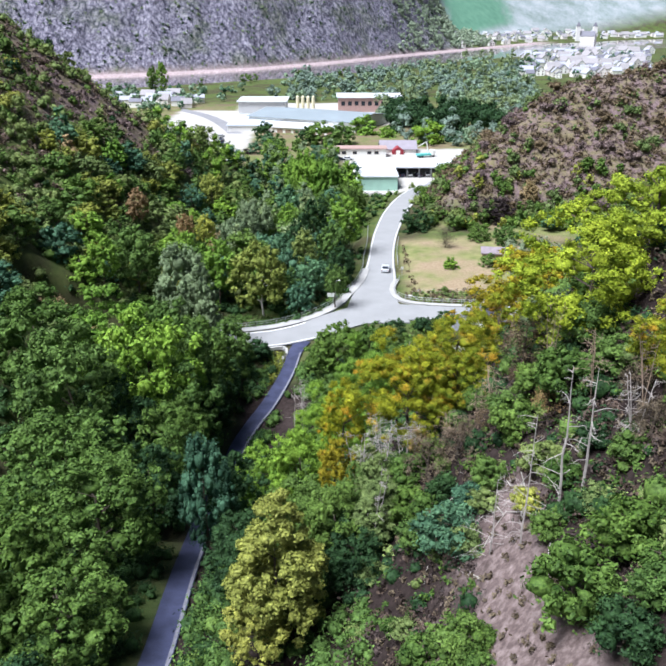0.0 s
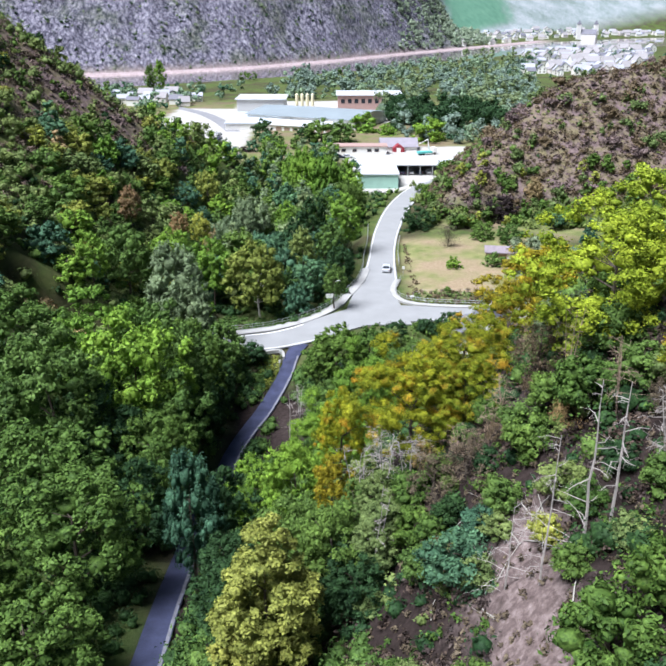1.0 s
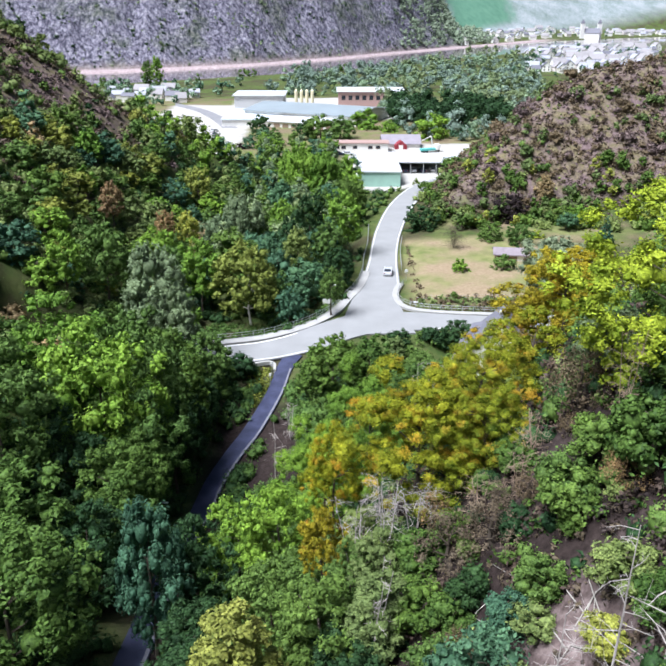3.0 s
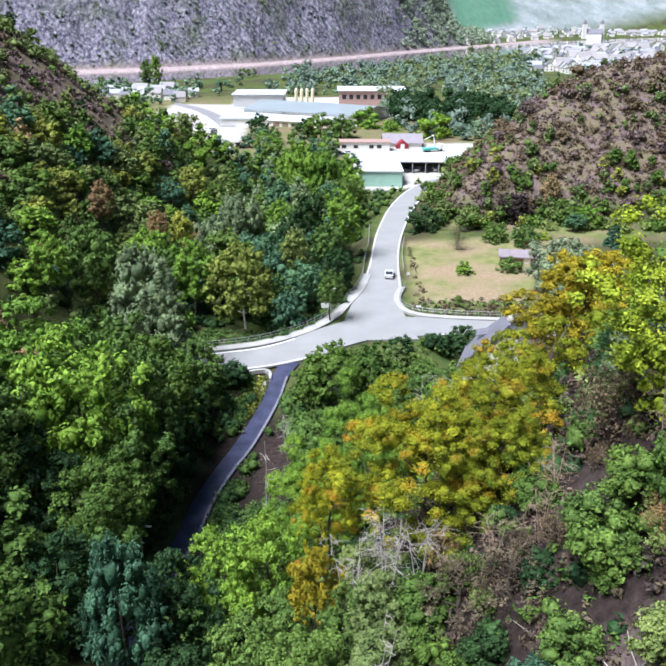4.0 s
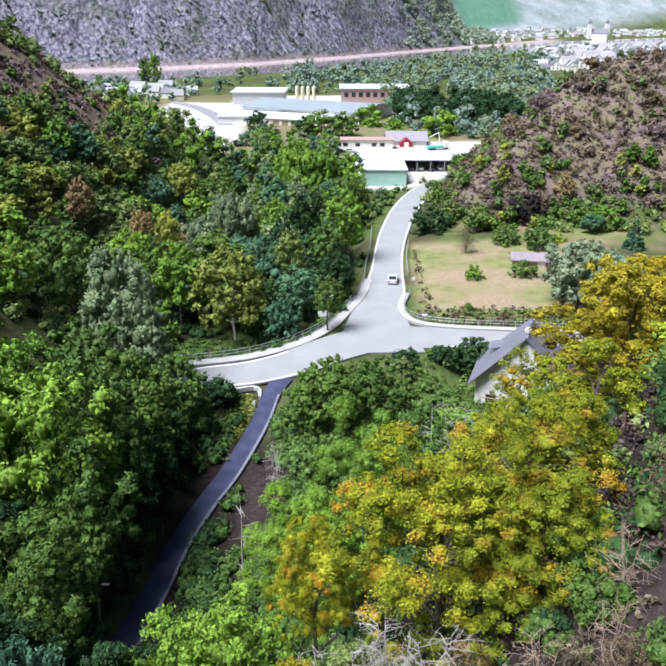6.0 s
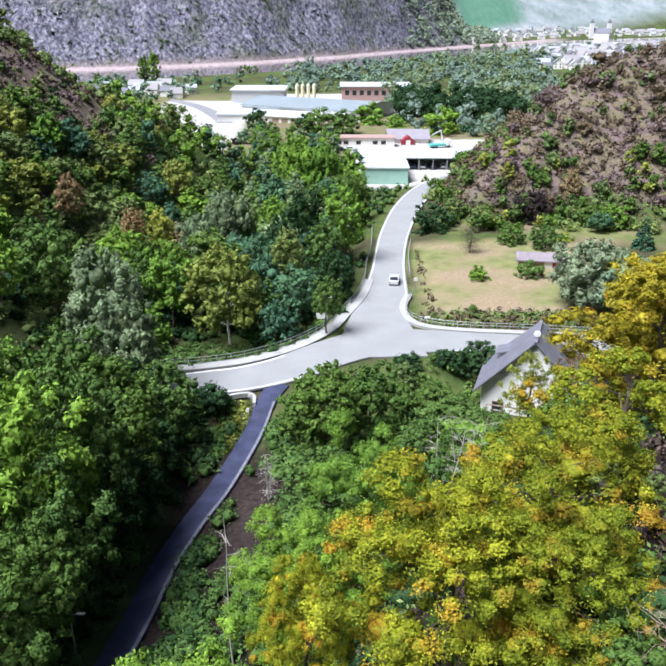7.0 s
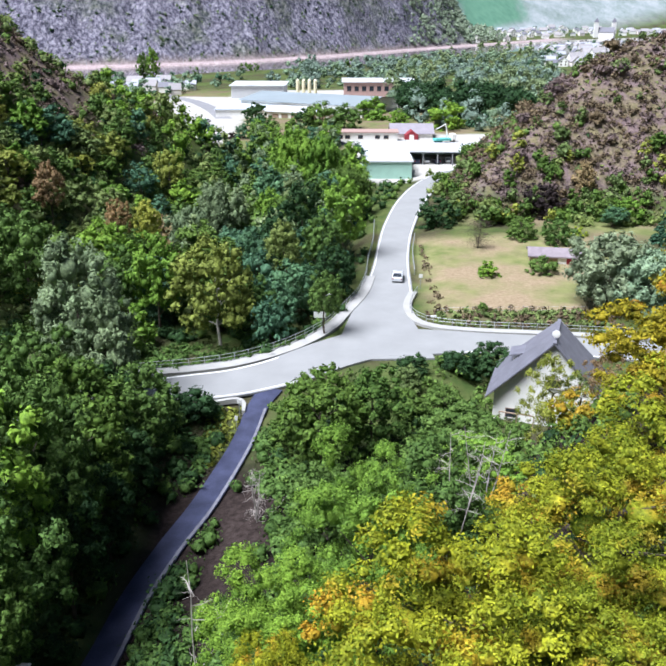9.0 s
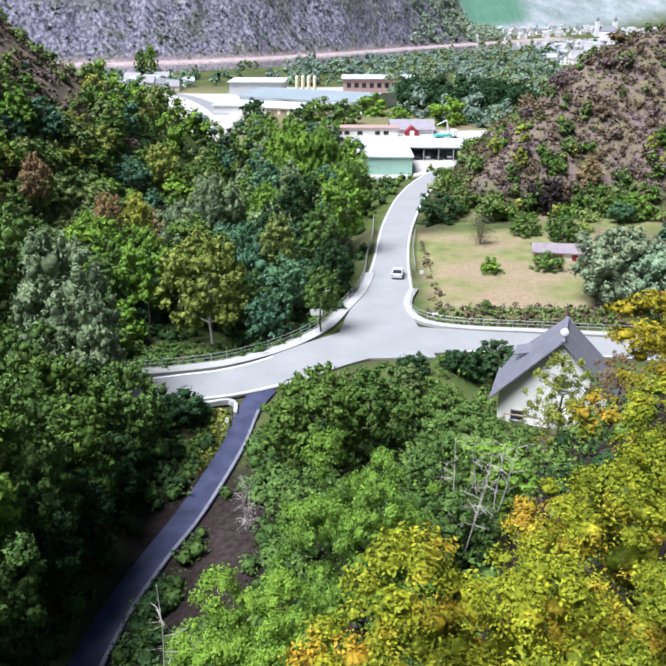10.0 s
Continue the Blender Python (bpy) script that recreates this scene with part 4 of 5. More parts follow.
def dish():
    ob = new("satellite_dish")
    ob.matrix_basis = pose(27.0, 130.6, 8.3, 0, 0, -18)
    bm = bmesh.new()
    bmesh.ops.create_uvsphere(bm, u_segments=16, v_segments=8, radius=0.45)
    for v in bm.verts:
        v.co.y = 0.12 * v.co.y
    me = bpy.data.meshes.new("bowl")
    bm.to_mesh(me)
    bm.free()
    me.materials.append(RENDER)
    b = new("bowl", me)
    b.parent = ob
    b.location = (0, -0.3, 0.75)
    mesh_object("mast", *block(-0.04, 0.04, -0.25, -0.17, -0.8, 1.0), STEEL, ob)
    return tagged(ob, "round white satellite dish on the house gable", "satellite dish")


dish()
hut = gabled("garden_hut", "low wooden garden hut with worn grey roof", "hut", (41.3, 186.6, -0.3), 82, 4.4, 8.6, 2.1, 2.9, WOOD, plain("felt_roof_lilac", (0.24, 0.205, 0.225), 0.8, vary=0.2, scale=0.7), (), 0.5)
mesh_object("white_panel", *block(-2.26, -2.2, -4.2, -0.5, 0.2, 1.9), RENDER, hut)
mesh_object("door", *block(-2.3, -2.24, -3.0, -2.0, 0.0, 1.85), RED_PAINT, hut)

flat_hall("workshop_hall", "low hall with green cladding and pale flat roof", (15.5, 288, 0), 13.5, 36, 3.3, GREEN_SHEET, PALE_ROOF)
ob = tagged(new("carport"), "long open carport with pale flat roof", "carport")
ob.matrix_basis = pose(33.5, 296, 0)
mesh_object("roof", *block(-11.2, 11.5, -8, 9, 3.0, 3.35), PALE_ROOF, ob)
mesh_object("rear_wall", *block(-11, 11.3, 8.4, 8.8, -1, 3.0), GREEN_SHEET, ob)
for x in np.arange(-10.8, 11.5, 4.4):
    mesh_object("post", *block(x - 0.12, x + 0.12, -7.8, -7.55, -1, 3.0), STEEL, ob)
shed = flat_hall("long_shed", "long low white shed with a brown roof edge", (10, 333, 0), 24, 7, 2.9, RENDER, plain("brown_roof_edge", (0.36, 0.25, 0.22), 0.8), 0.5, "shed")
for x in (-8, -5.5, -1, 5, 8):
    window(shed, x, -3.52, 0.9, 1.6, 1.1)
barn = gabled("barn", "grey-roofed barn with a red gabled porch", "barn", (28, 346, -0.6), 90, 12, 15, 1.8, 4.4, RENDER, plain("grey_tile_roof", (0.26, 0.24, 0.27), 0.8, vary=0.15, scale=0.4), (), 0.6)
porch = mesh_object("porch", *prism([(-2.4, -1), (2.4, -1), (2.4, 1.6), (0, 3.3), (-2.4, 1.6)], -3, 2), RED_PAINT, barn)
porch.matrix_basis = pose(-7, 0.5, 0, 0, 0, -90)
mesh_object("porch_door", *block(-0.8, 0.8, -3.04, -2.98, 0, 1.9), RENDER, porch)
flat_hall("factory_block", "pale factory block with flat white roof", (-41, 480, -2), 27, 26, 8.8, plain("pale_grey_panels", (0.55, 0.56, 0.57), 0.7, vary=0.08, scale=0.2), PALE_ROOF, 1.0)
BLUE_ROOF = plain("blue_grey_sheet_roof", (0.25, 0.29, 0.31), 0.5, vary=0.1, scale=0.1, grain=2)
hall = gabled("factory_hall", "long factory hall with blue-grey sheet roof", "industrial building", (-8, 432, -2), 64, 40, 62, 6.0, 8.2, RENDER, BLUE_ROOF, (), 1.0)
wing = flat_hall("factory_wing", "low grey-roofed factory wing", (-40, 425, -2), 26, 44, 4.2, RENDER, GREY_ROOF, 0.6)
arcade = gabled("market_hall", "white hall with brown arched front", "industrial building", (-12, 402, -2), 70, 14, 34, 4.0, 5.6, RENDER, PALE_ROOF, (), 0.8)
for k in range(7):
    mesh_object("arch", *block(-7.06, -6.98, -15 + k * 4.4, -12 + k * 4.4, 0.2, 3.0), WOOD, arcade)
brick = flat_hall("brick_factory", "brick factory with a row of windows and pale roof", (22, 500, -2), 38, 26, 9.0, plain("red_brick_wall", (0.40, 0.27, 0.24), 0.9, vary=0.15, scale=1.0), PALE_ROOF, 1.0)
for k in range(9):
    window(brick, -16 + k * 4, -13.05, 4.6, 2.2, 2.4)
YELLOW_TANK = plain("pale_yellow_tank", (0.74, 0.68, 0.46), 0.5, vary=0.08)


def tank(x, y, z, h, r):
    bm = bmesh.new()
    bmesh.ops.create_cone(bm, cap_ends=True, segments=16, radius1=r, radius2=r, depth=h)
    bmesh.ops.create_cone(bm, cap_ends=True, segments=16, radius1=r * 1.05, radius2=r * 0.2, depth=h * 0.14, matrix=Matrix.Translation((0, 0, h * 0.57)))
    me = bpy.data.meshes.new("silo")
    bm.to_mesh(me)
    bm.free()
    me.materials.append(YELLOW_TANK)
    ob = new("silo", me)
    ob.location = (x, y, z + h / 2)
    return tagged(ob, "pale yellow cylindrical silo beside the factory", "silo", "factory silos")


for k in range(4):
    tank(-20.5 + k * 3.0, 470, 3.0, 6.2, 0.9)

tagged(strip("access_road", [(-40, 300, -0.8, 7), (-40, 325, -0.8, 7), (-41, 350, -0.9, 7), (-43.5, 374, -1.0, 7), (-50, 402, -1.0, 7), (-62, 440, -1.1, 7), (-78, 475, -1.3, 7), (-110, 520, -1.6, 7)], plain("grey_asphalt", (0.22, 0.22, 0.23), 0.85, vary=0.15, scale=0.2), 0.3, thick=0.6, step=3.0), "grey access road across the pale yard", "road", kind="structure")

# villages: one set of house forms, copied about
HOUSE_FORMS = []
ROOFS = [SLATE, plain("weathered_slate", (0.36, 0.37, 0.42), 0.7, vary=0.2), plain("pale_brown_tiles", (0.30, 0.285, 0.29), 0.8, vary=0.2)]
WALLS = [RENDER, plain("cream_render", (0.80, 0.77, 0.70), 0.9, vary=0.06), plain("pale_pink_render", (0.78, 0.72, 0.69), 0.9, vary=0.06)]


def village(n, x0, x1, y0, y1, seed, label, ok, scale=1.0):
    r = np.random.default_rng(seed)
    taken = []
    for _ in range(n):
        x, y = r.uniform(x0, x1), r.uniform(y0, y1)
        if not ok(x, y) or any(math.hypot(x - a, y - b) < 10 for a, b in taken):
            continue
        taken.append((x, y))
        k = int(r.integers(6))
        z = gz(x, y)
        m = pose(x, y, z, 0, 0, r.choice([0, 90]) + r.uniform(-15, 15)) @ Matrix.Diagonal((scale * r.uniform(0.75, 1.05),) * 3 + (1,))
        while len(HOUSE_FORMS) <= k:
            j = len(HOUSE_FORMS)
            HOUSE_FORMS.append(None)
        if HOUSE_FORMS[k] is None:
            w, d = 9 + k % 3, 11 + k
            HOUSE_FORMS[k] = gabled("village_house", label, "house", (x, y, z), 0, w, d, 5.5 + k % 2, 9.5 + k % 3, WALLS[k % 3 if k < 5 else 0], ROOFS[k % 3], [(-2.2, 1.2, 1.2, 1.4), (2.2, 1.2, 1.2, 1.4), (-2.2, 4.0, 1.2, 1.3), (2.2, 4.0, 1.2, 1.3)], 0.5, "village houses")
            HOUSE_FORMS[k].matrix_basis = m
        else:
            tagged(copy_thing(HOUSE_FORMS[k], m), label)


village(700, 140, 460, 760, 1180, 31, "white village house on the near river bank", lambda x, y: y < near_bank(x) - 15 and 0.22 * y + 8 < x < 0.38 * y)
village(560, 150, 760, 1250, 1850, 32, "pale village house below the far hills", lambda x, y: 36 < y - far_bank(x) < 230 and x > 190)
village(60, -150, -84, 505, 575, 33, "white house by the river flat", lambda x, y: True, 0.72)


def church():
    x, y = 482, 1600
    z = gz(x, y)
    ob = gabled("church", "pale village church with two square towers", "church", (x, y, z), 70, 14, 34, 11, 19, RENDER, SLATE)
    for s in (-1, 1):
        t = mesh_object("tower", *block(-3.4 + s * 16, 3.4 + s * 16, -3.4, 3.4, -3, 28), RENDER, ob)
        mesh_object("spire", [(-3.8 + s * 16, -3.8, 28), (3.8 + s * 16, -3.8, 28), (3.8 + s * 16, 3.8, 28), (-3.8 + s * 16, 3.8, 28), (s * 16, 0, 36)], [(3, 2, 1, 0), (0, 1, 4), (1, 2, 4), (2, 3, 4), (3, 0, 4)], SLATE, t)
        t.matrix_basis = pose(0, 0, 0, 0, 0, -70)


church()

# ---------------------------------------------------------------- along the roads


def along(rows, side, out, spacing):
    """Points beside a road's edge: side +1 is to the left of its course."""
    p = spline(rows, 0.5)
    d = np.gradient(p[:, :2], axis=0)
    d /= np.linalg.norm(d, axis=1)[:, None]
    n = np.stack([-d[:, 1], d[:, 0]], 1) * side
    q = p[:, :2] + n * (p[:, 3] / 2 + out)[:, None]
    s = np.r_[0, np.cumsum(np.linalg.norm(np.diff(q, axis=0), axis=1))]
    k = np.arange(0, s[-1], spacing)
    return np.stack([np.interp(k, s, q[:, 0]), np.interp(k, s, q[:, 1]), np.interp(k, s, p[:, 2])], 1)


def tube(points, r, sides=5):
    """One bent rod through the points."""
    p = np.array(points, float)
    d = np.gradient(p, axis=0)
    d /= np.linalg.norm(d, axis=1)[:, None]
    V, F = [], []
    for k in range(len(p)):
        u = np.cross(d[k], (0, 0, 1.0))
        u /= np.linalg.norm(u)
        w = np.cross(d[k], u)
        V += [p[k] + (u * math.cos(2 * math.pi * j / sides) + w * math.sin(2 * math.pi * j / sides)) * r for j in range(sides)]
    for k in range(len(p) - 1):
        a, b = k * sides, (k + 1) * sides
        F += [(a + j, a + (j + 1) % sides, b + (j + 1) % sides, b + j) for j in range(sides)]
    return V, F


def railing(label, pts, h=1.0, mat=STEEL, rails=(1.0, 0.5), r=0.035):
    ob = tagged(new("railing"), label, "railing")
    post = None
    for x, y, z in pts:
        if post is None:
            post = mesh_object("post", *block(-0.04, 0.04, -0.04, 0.04, -0.3, h), mat, ob)
            post.location = (x, y, z)
        else:
            c = new("post", post.data)
            c.parent, c.location = ob, (x, y, z)
    for k in rails:
        mesh_object("rail", *tube([np.array([x, y, z + h * k]) for x, y, z in pts], r), mat, ob)
    return ob


def sweep(name, label, rows, side, out, width, lift, mat, lo=0, hi=1, kind="structure", category="pavement", thick=0.3):
    p = along(rows, side, out, 1.0)
    p = p[int(lo * len(p)) : int(hi * len(p))]
    return tagged(strip(name, [(x, y, z, width) for x, y, z in p], mat, lift, thick=thick, step=2.0), label, category, kind=kind)


VERGE = [(9.8, 215), (9.0, 200), (7.6, 187), (7.0, 178), (5.4, 169), (2.6, 160.5), (0.2, 154.6), (-4.5, 148), (-10.5, 143.2), (-16, 141.0), (-24, 139.0), (-40, 134)]
VERGE = [(x, y, 0, 0) for x, y in VERGE]
EASTSIDE = [(17.6, 204, 0, 0), (16.2, 192, 0, 0), (15.6, 180, 0, 0), (15.2, 170, 0, 0), (13.9, 165.4, 0, 0), (13.4, 161, 0, 0), (14.6, 157.6, 0, 0), (17.5, 155.6, 0, 0), (23, 154.4, 0, 0), (33, 153.4, 0, 0), (48, 151.6, 0, 0)]
tagged(strip("pavement", [(x + 0.85, y - 0.85 if y < 160 else y, 0, 1.7) for x, y, *_ in VERGE[3:]], CONCRETE, 0.12, thick=0.5), "pale concrete pavement along the road", "pavement", kind="structure")
tagged(strip("pavement", [(x - 0.7 if y > 162 else x - 0.2, y - (0 if y > 166 else 0.8), 0, 1.3) for x, y, *_ in EASTSIDE[3:]], CONCRETE, 0.12, thick=0.5), "pale concrete kerb beside the meadow", "pavement", kind="structure")
railing("galvanised steel pedestrian railing along the road edge", along(VERGE[2:], 1, 0.0, 2.0), 1.05, rails=(1.0, 0.55, 0.12))
railing("low pale crash barrier beside the bend", along(VERGE[:3], 1, 0.0, 2.0), 0.75, rails=(1.0, 0.75), r=0.07)
railing("pale steel railing above the meadow", along(EASTSIDE[3:], -1, 0.0, 2.0), 1.05, rails=(1.0, 0.55))
railing("low pale crash barrier beside the road", along(EASTSIDE[:3], -1, 0.0, 2.0), 0.75, rails=(1.0, 0.75), r=0.07)
for side in (1, -1):
    sweep("edge_line", "white painted road edge line", MAIN[3:], side, -0.35, 0.16, 0.016, PAINT, category="road marking", thick=0.012)
sweep("edge_line", "white painted line at the lane mouth", WEST[2:], 1, -0.4, 0.2, 0.02, PAINT, category="road marking", thick=0.012)
sweep("edge_line", "worn white give-way line", WEST[1:], -1, -0.3, 0.3, 0.022, PAINT, 0.12, 0.9, category="road marking", thick=0.012)
sweep("lane_edge", "pale dusty edge of the narrow lane", LANE[1:], 1, -0.22, 0.3, 0.03, plain("dusty_asphalt_edge", (0.17, 0.17, 0.20), 0.8, vary=0.35, scale=1.2), category="road", thick=0.02)
sweep("edge_line", "worn white road edge line", EAST, -1, -0.3, 0.14, 0.022, PAINT, 0.2, 1, category="road marking", thick=0.012)
tagged(strip("kerb", [(-15, 129.6, 0, 0.5), (-11.5, 131.0, 0, 0.5), (-9.4, 131.7, -0.02, 0.5), (-8.5, 131.1, -0.25, 0.45), (-8.4, 129.6, -0.55, 0.4)], CONCRETE, 0.14, thick=0.6), "pale curved kerb at the lane mouth", "kerb", kind="structure")
tagged(strip("retaining_wall", [(x, y, 0, 0.35) for x, y, *_ in VERGE[4:]], CONCRETE, 0.05, thick=4.5), "pale concrete retaining wall under the road", "wall", kind="structure")


def sign(x, y, z, w, h, post_h, label, posts=(-0.45, 0.45)):
    ob = tagged(new("road_sign"), label, "road sign")
    ob.matrix_basis = pose(x, y, z, 0, 0, 8)
    for p in posts:
        mesh_object("post", *block(p - 0.04, p + 0.04, -0.04, 0.04, -1.0, post_h), STEEL, ob)
    bevelled(mesh_object("board", *block(-w / 2, w / 2, -0.09, -0.05, post_h - h, post_h), PAINT, ob), 0.02)
    return ob


sign(-0.4, 158.0, -2.6, 1.7, 1.0, 3.7, "white direction board on two steel posts")
sign(15.9, 172.5, 0, 0.65, 0.65, 2.3, "small white road sign beside the road", (0,))
sign(-8.8, 129.4, -0.9, 0.45, 0.45, 2.0, "small sign on a steel post at the lane mouth", (0,))
sign(-8.9, 127.2, -1.3, 0.35, 0.6, 1.5, "small sign on a steel post at the lane mouth", (0,))
sign(16.4, 156.8, 0, 0.9, 0.35, 1.1, "small white notice at the railing", (0,))


def street_lamp(x, y, z, h, turn, label):
    ob = tagged(new("street_lamp"), label, "street lamp")
    ob.matrix_basis = pose(x, y, z, 0, 0, turn)
    V, F = [], []
    limb(V, F, (0, 0, -1), (0, 0, h), 0.09, 0.05, 8)
    limb(V, F, (0, 0, h), (0.7, 0, h + 0.15), 0.04, 0.035, 6)
    mesh_object("pole", V, F, STEEL, ob)
    bevelled(mesh_object("head", *block(0.5, 1.15, -0.13, 0.13, h + 0.08, h + 0.2), RENDER, ob), 0.04)
    return ob


street_lamp(0.6, 155.5, -3.0, 7.5, 30, "grey steel street lamp beside the road")

street_lamp(-17.4, 86.2, 1.0, 3.6, 0, "grey street lamp in the shade beside the lane")

# fence and stones of the meadow
fence = tagged(new("fence"), "weathered wooden post and wire fence", "fence")
fp = [(16.8 + 1.9 * k, 159.2 + 0.06 * k + 0.12 * math.sin(k * 2.1)) for k in range(15)]
for x, y in fp:
    mesh_object("post", *block(x - 0.05, x + 0.05, y - 0.05, y + 0.05, gz(x, y) - 0.2, gz(x, y) + 1.1), WOOD, fence)
for k in (0.45, 0.95):
    mesh_object("wire", *tube([np.array([x, y, gz(x, y) + k]) for x, y in fp], 0.012, 4), STEEL, fence)

# ---------------------------------------------------------------- vehicles
GLASS = DARK_GLASS


def car_mesh_parts(ob, paint):
    body = prism([(-2.1, 0.28), (2.1, 0.28), (2.15, 0.62), (2.0, 0.85), (1.1, 0.95), (0.55, 1.42), (-1.05, 1.44), (-1.75, 0.98), (-2.1, 0.9)], -0.86, 0.86)
    bevelled(mesh_object("body", *body, paint, ob), 0.07)
    for s in (-1, 1):
        mesh_object("side_window", *prism([(-1.5, 0.97), (0.95, 0.97), (0.5, 1.36), (-1.0, 1.38)], s * 0.865 - 0.005, s * 0.865 + 0.005), GLASS, ob)
        for x in (-1.32, 1.32):
            bm = bmesh.new()
            bmesh.ops.create_cone(bm, cap_ends=True, segments=16, radius1=0.32, radius2=0.32, depth=0.2, matrix=Matrix.Translation((x, s * 0.8, 0.32)) @ Matrix.Rotation(math.pi / 2, 4, "X"))
            me = bpy.data.meshes.new("wheel")
            bm.to_mesh(me)
            bm.free()
            me.materials.append(BLACK)
            new("wheel", me).parent = ob
    mesh_object("windscreen", [(1.08, -0.74, 0.99), (1.08, 0.74, 0.99), (0.6, 0.66, 1.4), (0.6, -0.66, 1.4)], [(0, 1, 2, 3)], GLASS, ob)
    mesh_object("rear_window", [(-1.76, -0.74, 1.02), (-1.76, 0.74, 1.02), (-1.12, 0.66, 1.42), (-1.12, -0.66, 1.42)], [(3, 2, 1, 0)], GLASS, ob)
    for s in (-1, 1):
        mesh_object("tail_light", *block(-2.13, -2.09, s * 0.7 - 0.12, s * 0.7 + 0.12, 0.66, 0.84), RED_PAINT, ob)


SILVER = plain("silver_car_paint", (0.62, 0.64, 0.66), 0.3, 0.3, vary=0.04)
DARKCAR = plain("dark_blue_car_paint", (0.03, 0.04, 0.07), 0.3, 0.1, vary=0.05)
first = {}


def car(x, y, turn, paint, label):
    z = 0.0 if y < 262 else gz(x, y) + 0.02
    m = pose(x, y, z, 0, 0, turn)
    if paint.name in first:
        ob = copy_thing(first[paint.name], m)
    else:
        ob = new("car")
        car_mesh_parts(ob, paint)
        ob.matrix_basis = m
        first[paint.name] = ob
    return tagged(ob, label, "car", "cars")


car(12.4, 176.6, 84, SILVER, "silver hatchback driving along the road")
for k, (x, y) in enumerate(((25.5, 291), (28.4, 291.5), (31.5, 291), (35, 292), (38.5, 291.5))):
    car(x, y, 90 + 4 * (k % 3), (DARKCAR, SILVER)[k % 2], "parked car under the carport")
for x, y, a, p in ((2.5, 322, 10, DARKCAR), (6, 323, 0, SILVER), (-52, 372, 80, DARKCAR), (-50, 360, 95, DARKCAR), (-54, 384, 60, SILVER), (12.5, 319, 20, DARKCAR)):
    car(x, y, a, p, "car parked on the pale yard")


def lorry(x, y, turn, label):
    ob = tagged(new("crane_lorry"), label, "lorry")
    ob.matrix_basis = pose(x, y, gz(x, y), 0, 0, turn)
    bevelled(mesh_object("cab", *block(2.2, 4.0, -1.15, 1.15, 0.6, 2.9), RENDER, ob), 0.15)
    bevelled(mesh_object("bed", *block(-4, 2.0, -1.2, 1.2, 0.7, 1.5), plain("turquoise_paint", (0.12, 0.45, 0.42), 0.5), ob), 0.05)
    V, F = [], []
    limb(V, F, (1.2, 0, 1.4), (0.2, 0, 6.2), 0.28, 0.2, 6)
    limb(V, F, (0.2, 0, 6.2), (-3.5, 0, 4.6), 0.2, 0.14, 6)
    mesh_object("crane_arm", V, F, RENDER, ob)
    for xx in (-3, -1.8, 3.1):
        for s in (-1, 1):
            mesh_object("wheel", *prism([(xx + 0.5 * math.cos(a * 0.7854), 0.5 + 0.5 * math.sin(a * 0.7854)) for a in range(8)], s * 1.0 - 0.15, s * 1.0 + 0.15), BLACK, ob)
    return ob


lorry(38.5, 330, 20, "white and turquoise lorry with a raised crane arm")

# rails' masts along the far bank
for k in range(26):
    x = -330 + 26 * k
    y = float(far_bank(x)) + 20
    V, F = [], []
    limb(V, F, (0, 0, -1), (0, 0, 9.5), 0.22, 0.14, 6)
    limb(V, F, (0, 0, 8.4), (0, -3.0, 8.8), 0.1, 0.08, 4)
    ob = mesh_object("catenary_mast", V, F, STEEL)
    ob.location = (x, y, gz(x, y))
    tagged(ob, "grey steel railway mast on the river bank", "mast", "railway masts")

# ---------------------------------------------------------------- dead wood


def mesh_of(name, V, F, mat):
    me = bpy.data.meshes.new(name)
    me.from_pydata([tuple(v) for v in V], [], F)
    me.materials.append(mat)
    return me


def dead(x, y, top, seed, label, fork=False, reach=1.4, thick=0.06, bare=0.35, each=2, bark=None):
    """A bare standing tree: stems from the ground, side branches with twigs on the part above bare."""
    r = np.random.default_rng(seed)
    z = gz(x, y)
    h = top - z
    mat = bark or GREY_BARK
    ob = tagged(new("dead_tree"), label, "dead tree", "dead trees")
    ob.location = (x, y, z)
    for s in range(3 if fork else 1):
        a = r.uniform(0, 6.28)
        lean = r.uniform(0.05, 0.22) if fork else 0.02
        V, F = [], []
        p, n = np.array([0, 0, -0.6]), 7
        for k in range(n):
            q = np.array([math.cos(a) * lean, math.sin(a) * lean, 1.0]) * h * (k + 1) / n + r.normal(0, 0.012, 3) * h * 0.25
            ra = thick * (1 - k / n) + 0.012
            limb(V, F, p, q, ra, max(0.012, ra * 0.84), 5)
            if (k + 1) / n > bare:
                for _ in range(each):
                    b = r.uniform(0, 6.28)
                    e0 = p + (q - p) * r.uniform(0, 1)
                    L = reach * (1.2 - 0.75 * k / n) * r.uniform(0.4, 1.1)
                    e1 = e0 + np.array([math.cos(b), math.sin(b), r.uniform(-0.25, 0.5)]) * L * 0.55
                    e2 = e1 + np.array([math.cos(b + 0.3), math.sin(b + 0.3), r.uniform(-0.35, 0.3)]) * L * 0.5
                    BV, BF = [], []
                    limb(BV, BF, e0, e1, max(0.013, thick * 0.36), max(0.01, thick * 0.26), 4)
                    limb(BV, BF, e1, e2, max(0.01, thick * 0.26), 0.007, 4)
                    for _ in range(6):
                        g = e0 + (e2 - e0) * r.uniform(0.3, 1.0)
                        limb(BV, BF, g, g + r.normal(0, 0.24, 3) * L, 0.009, 0.004, 3)
                    new("branch", mesh_of("branch", BV, BF, mat)).parent = ob
            p = q
        new("trunk", mesh_of("trunk", V, F, mat)).parent = ob
    return ob


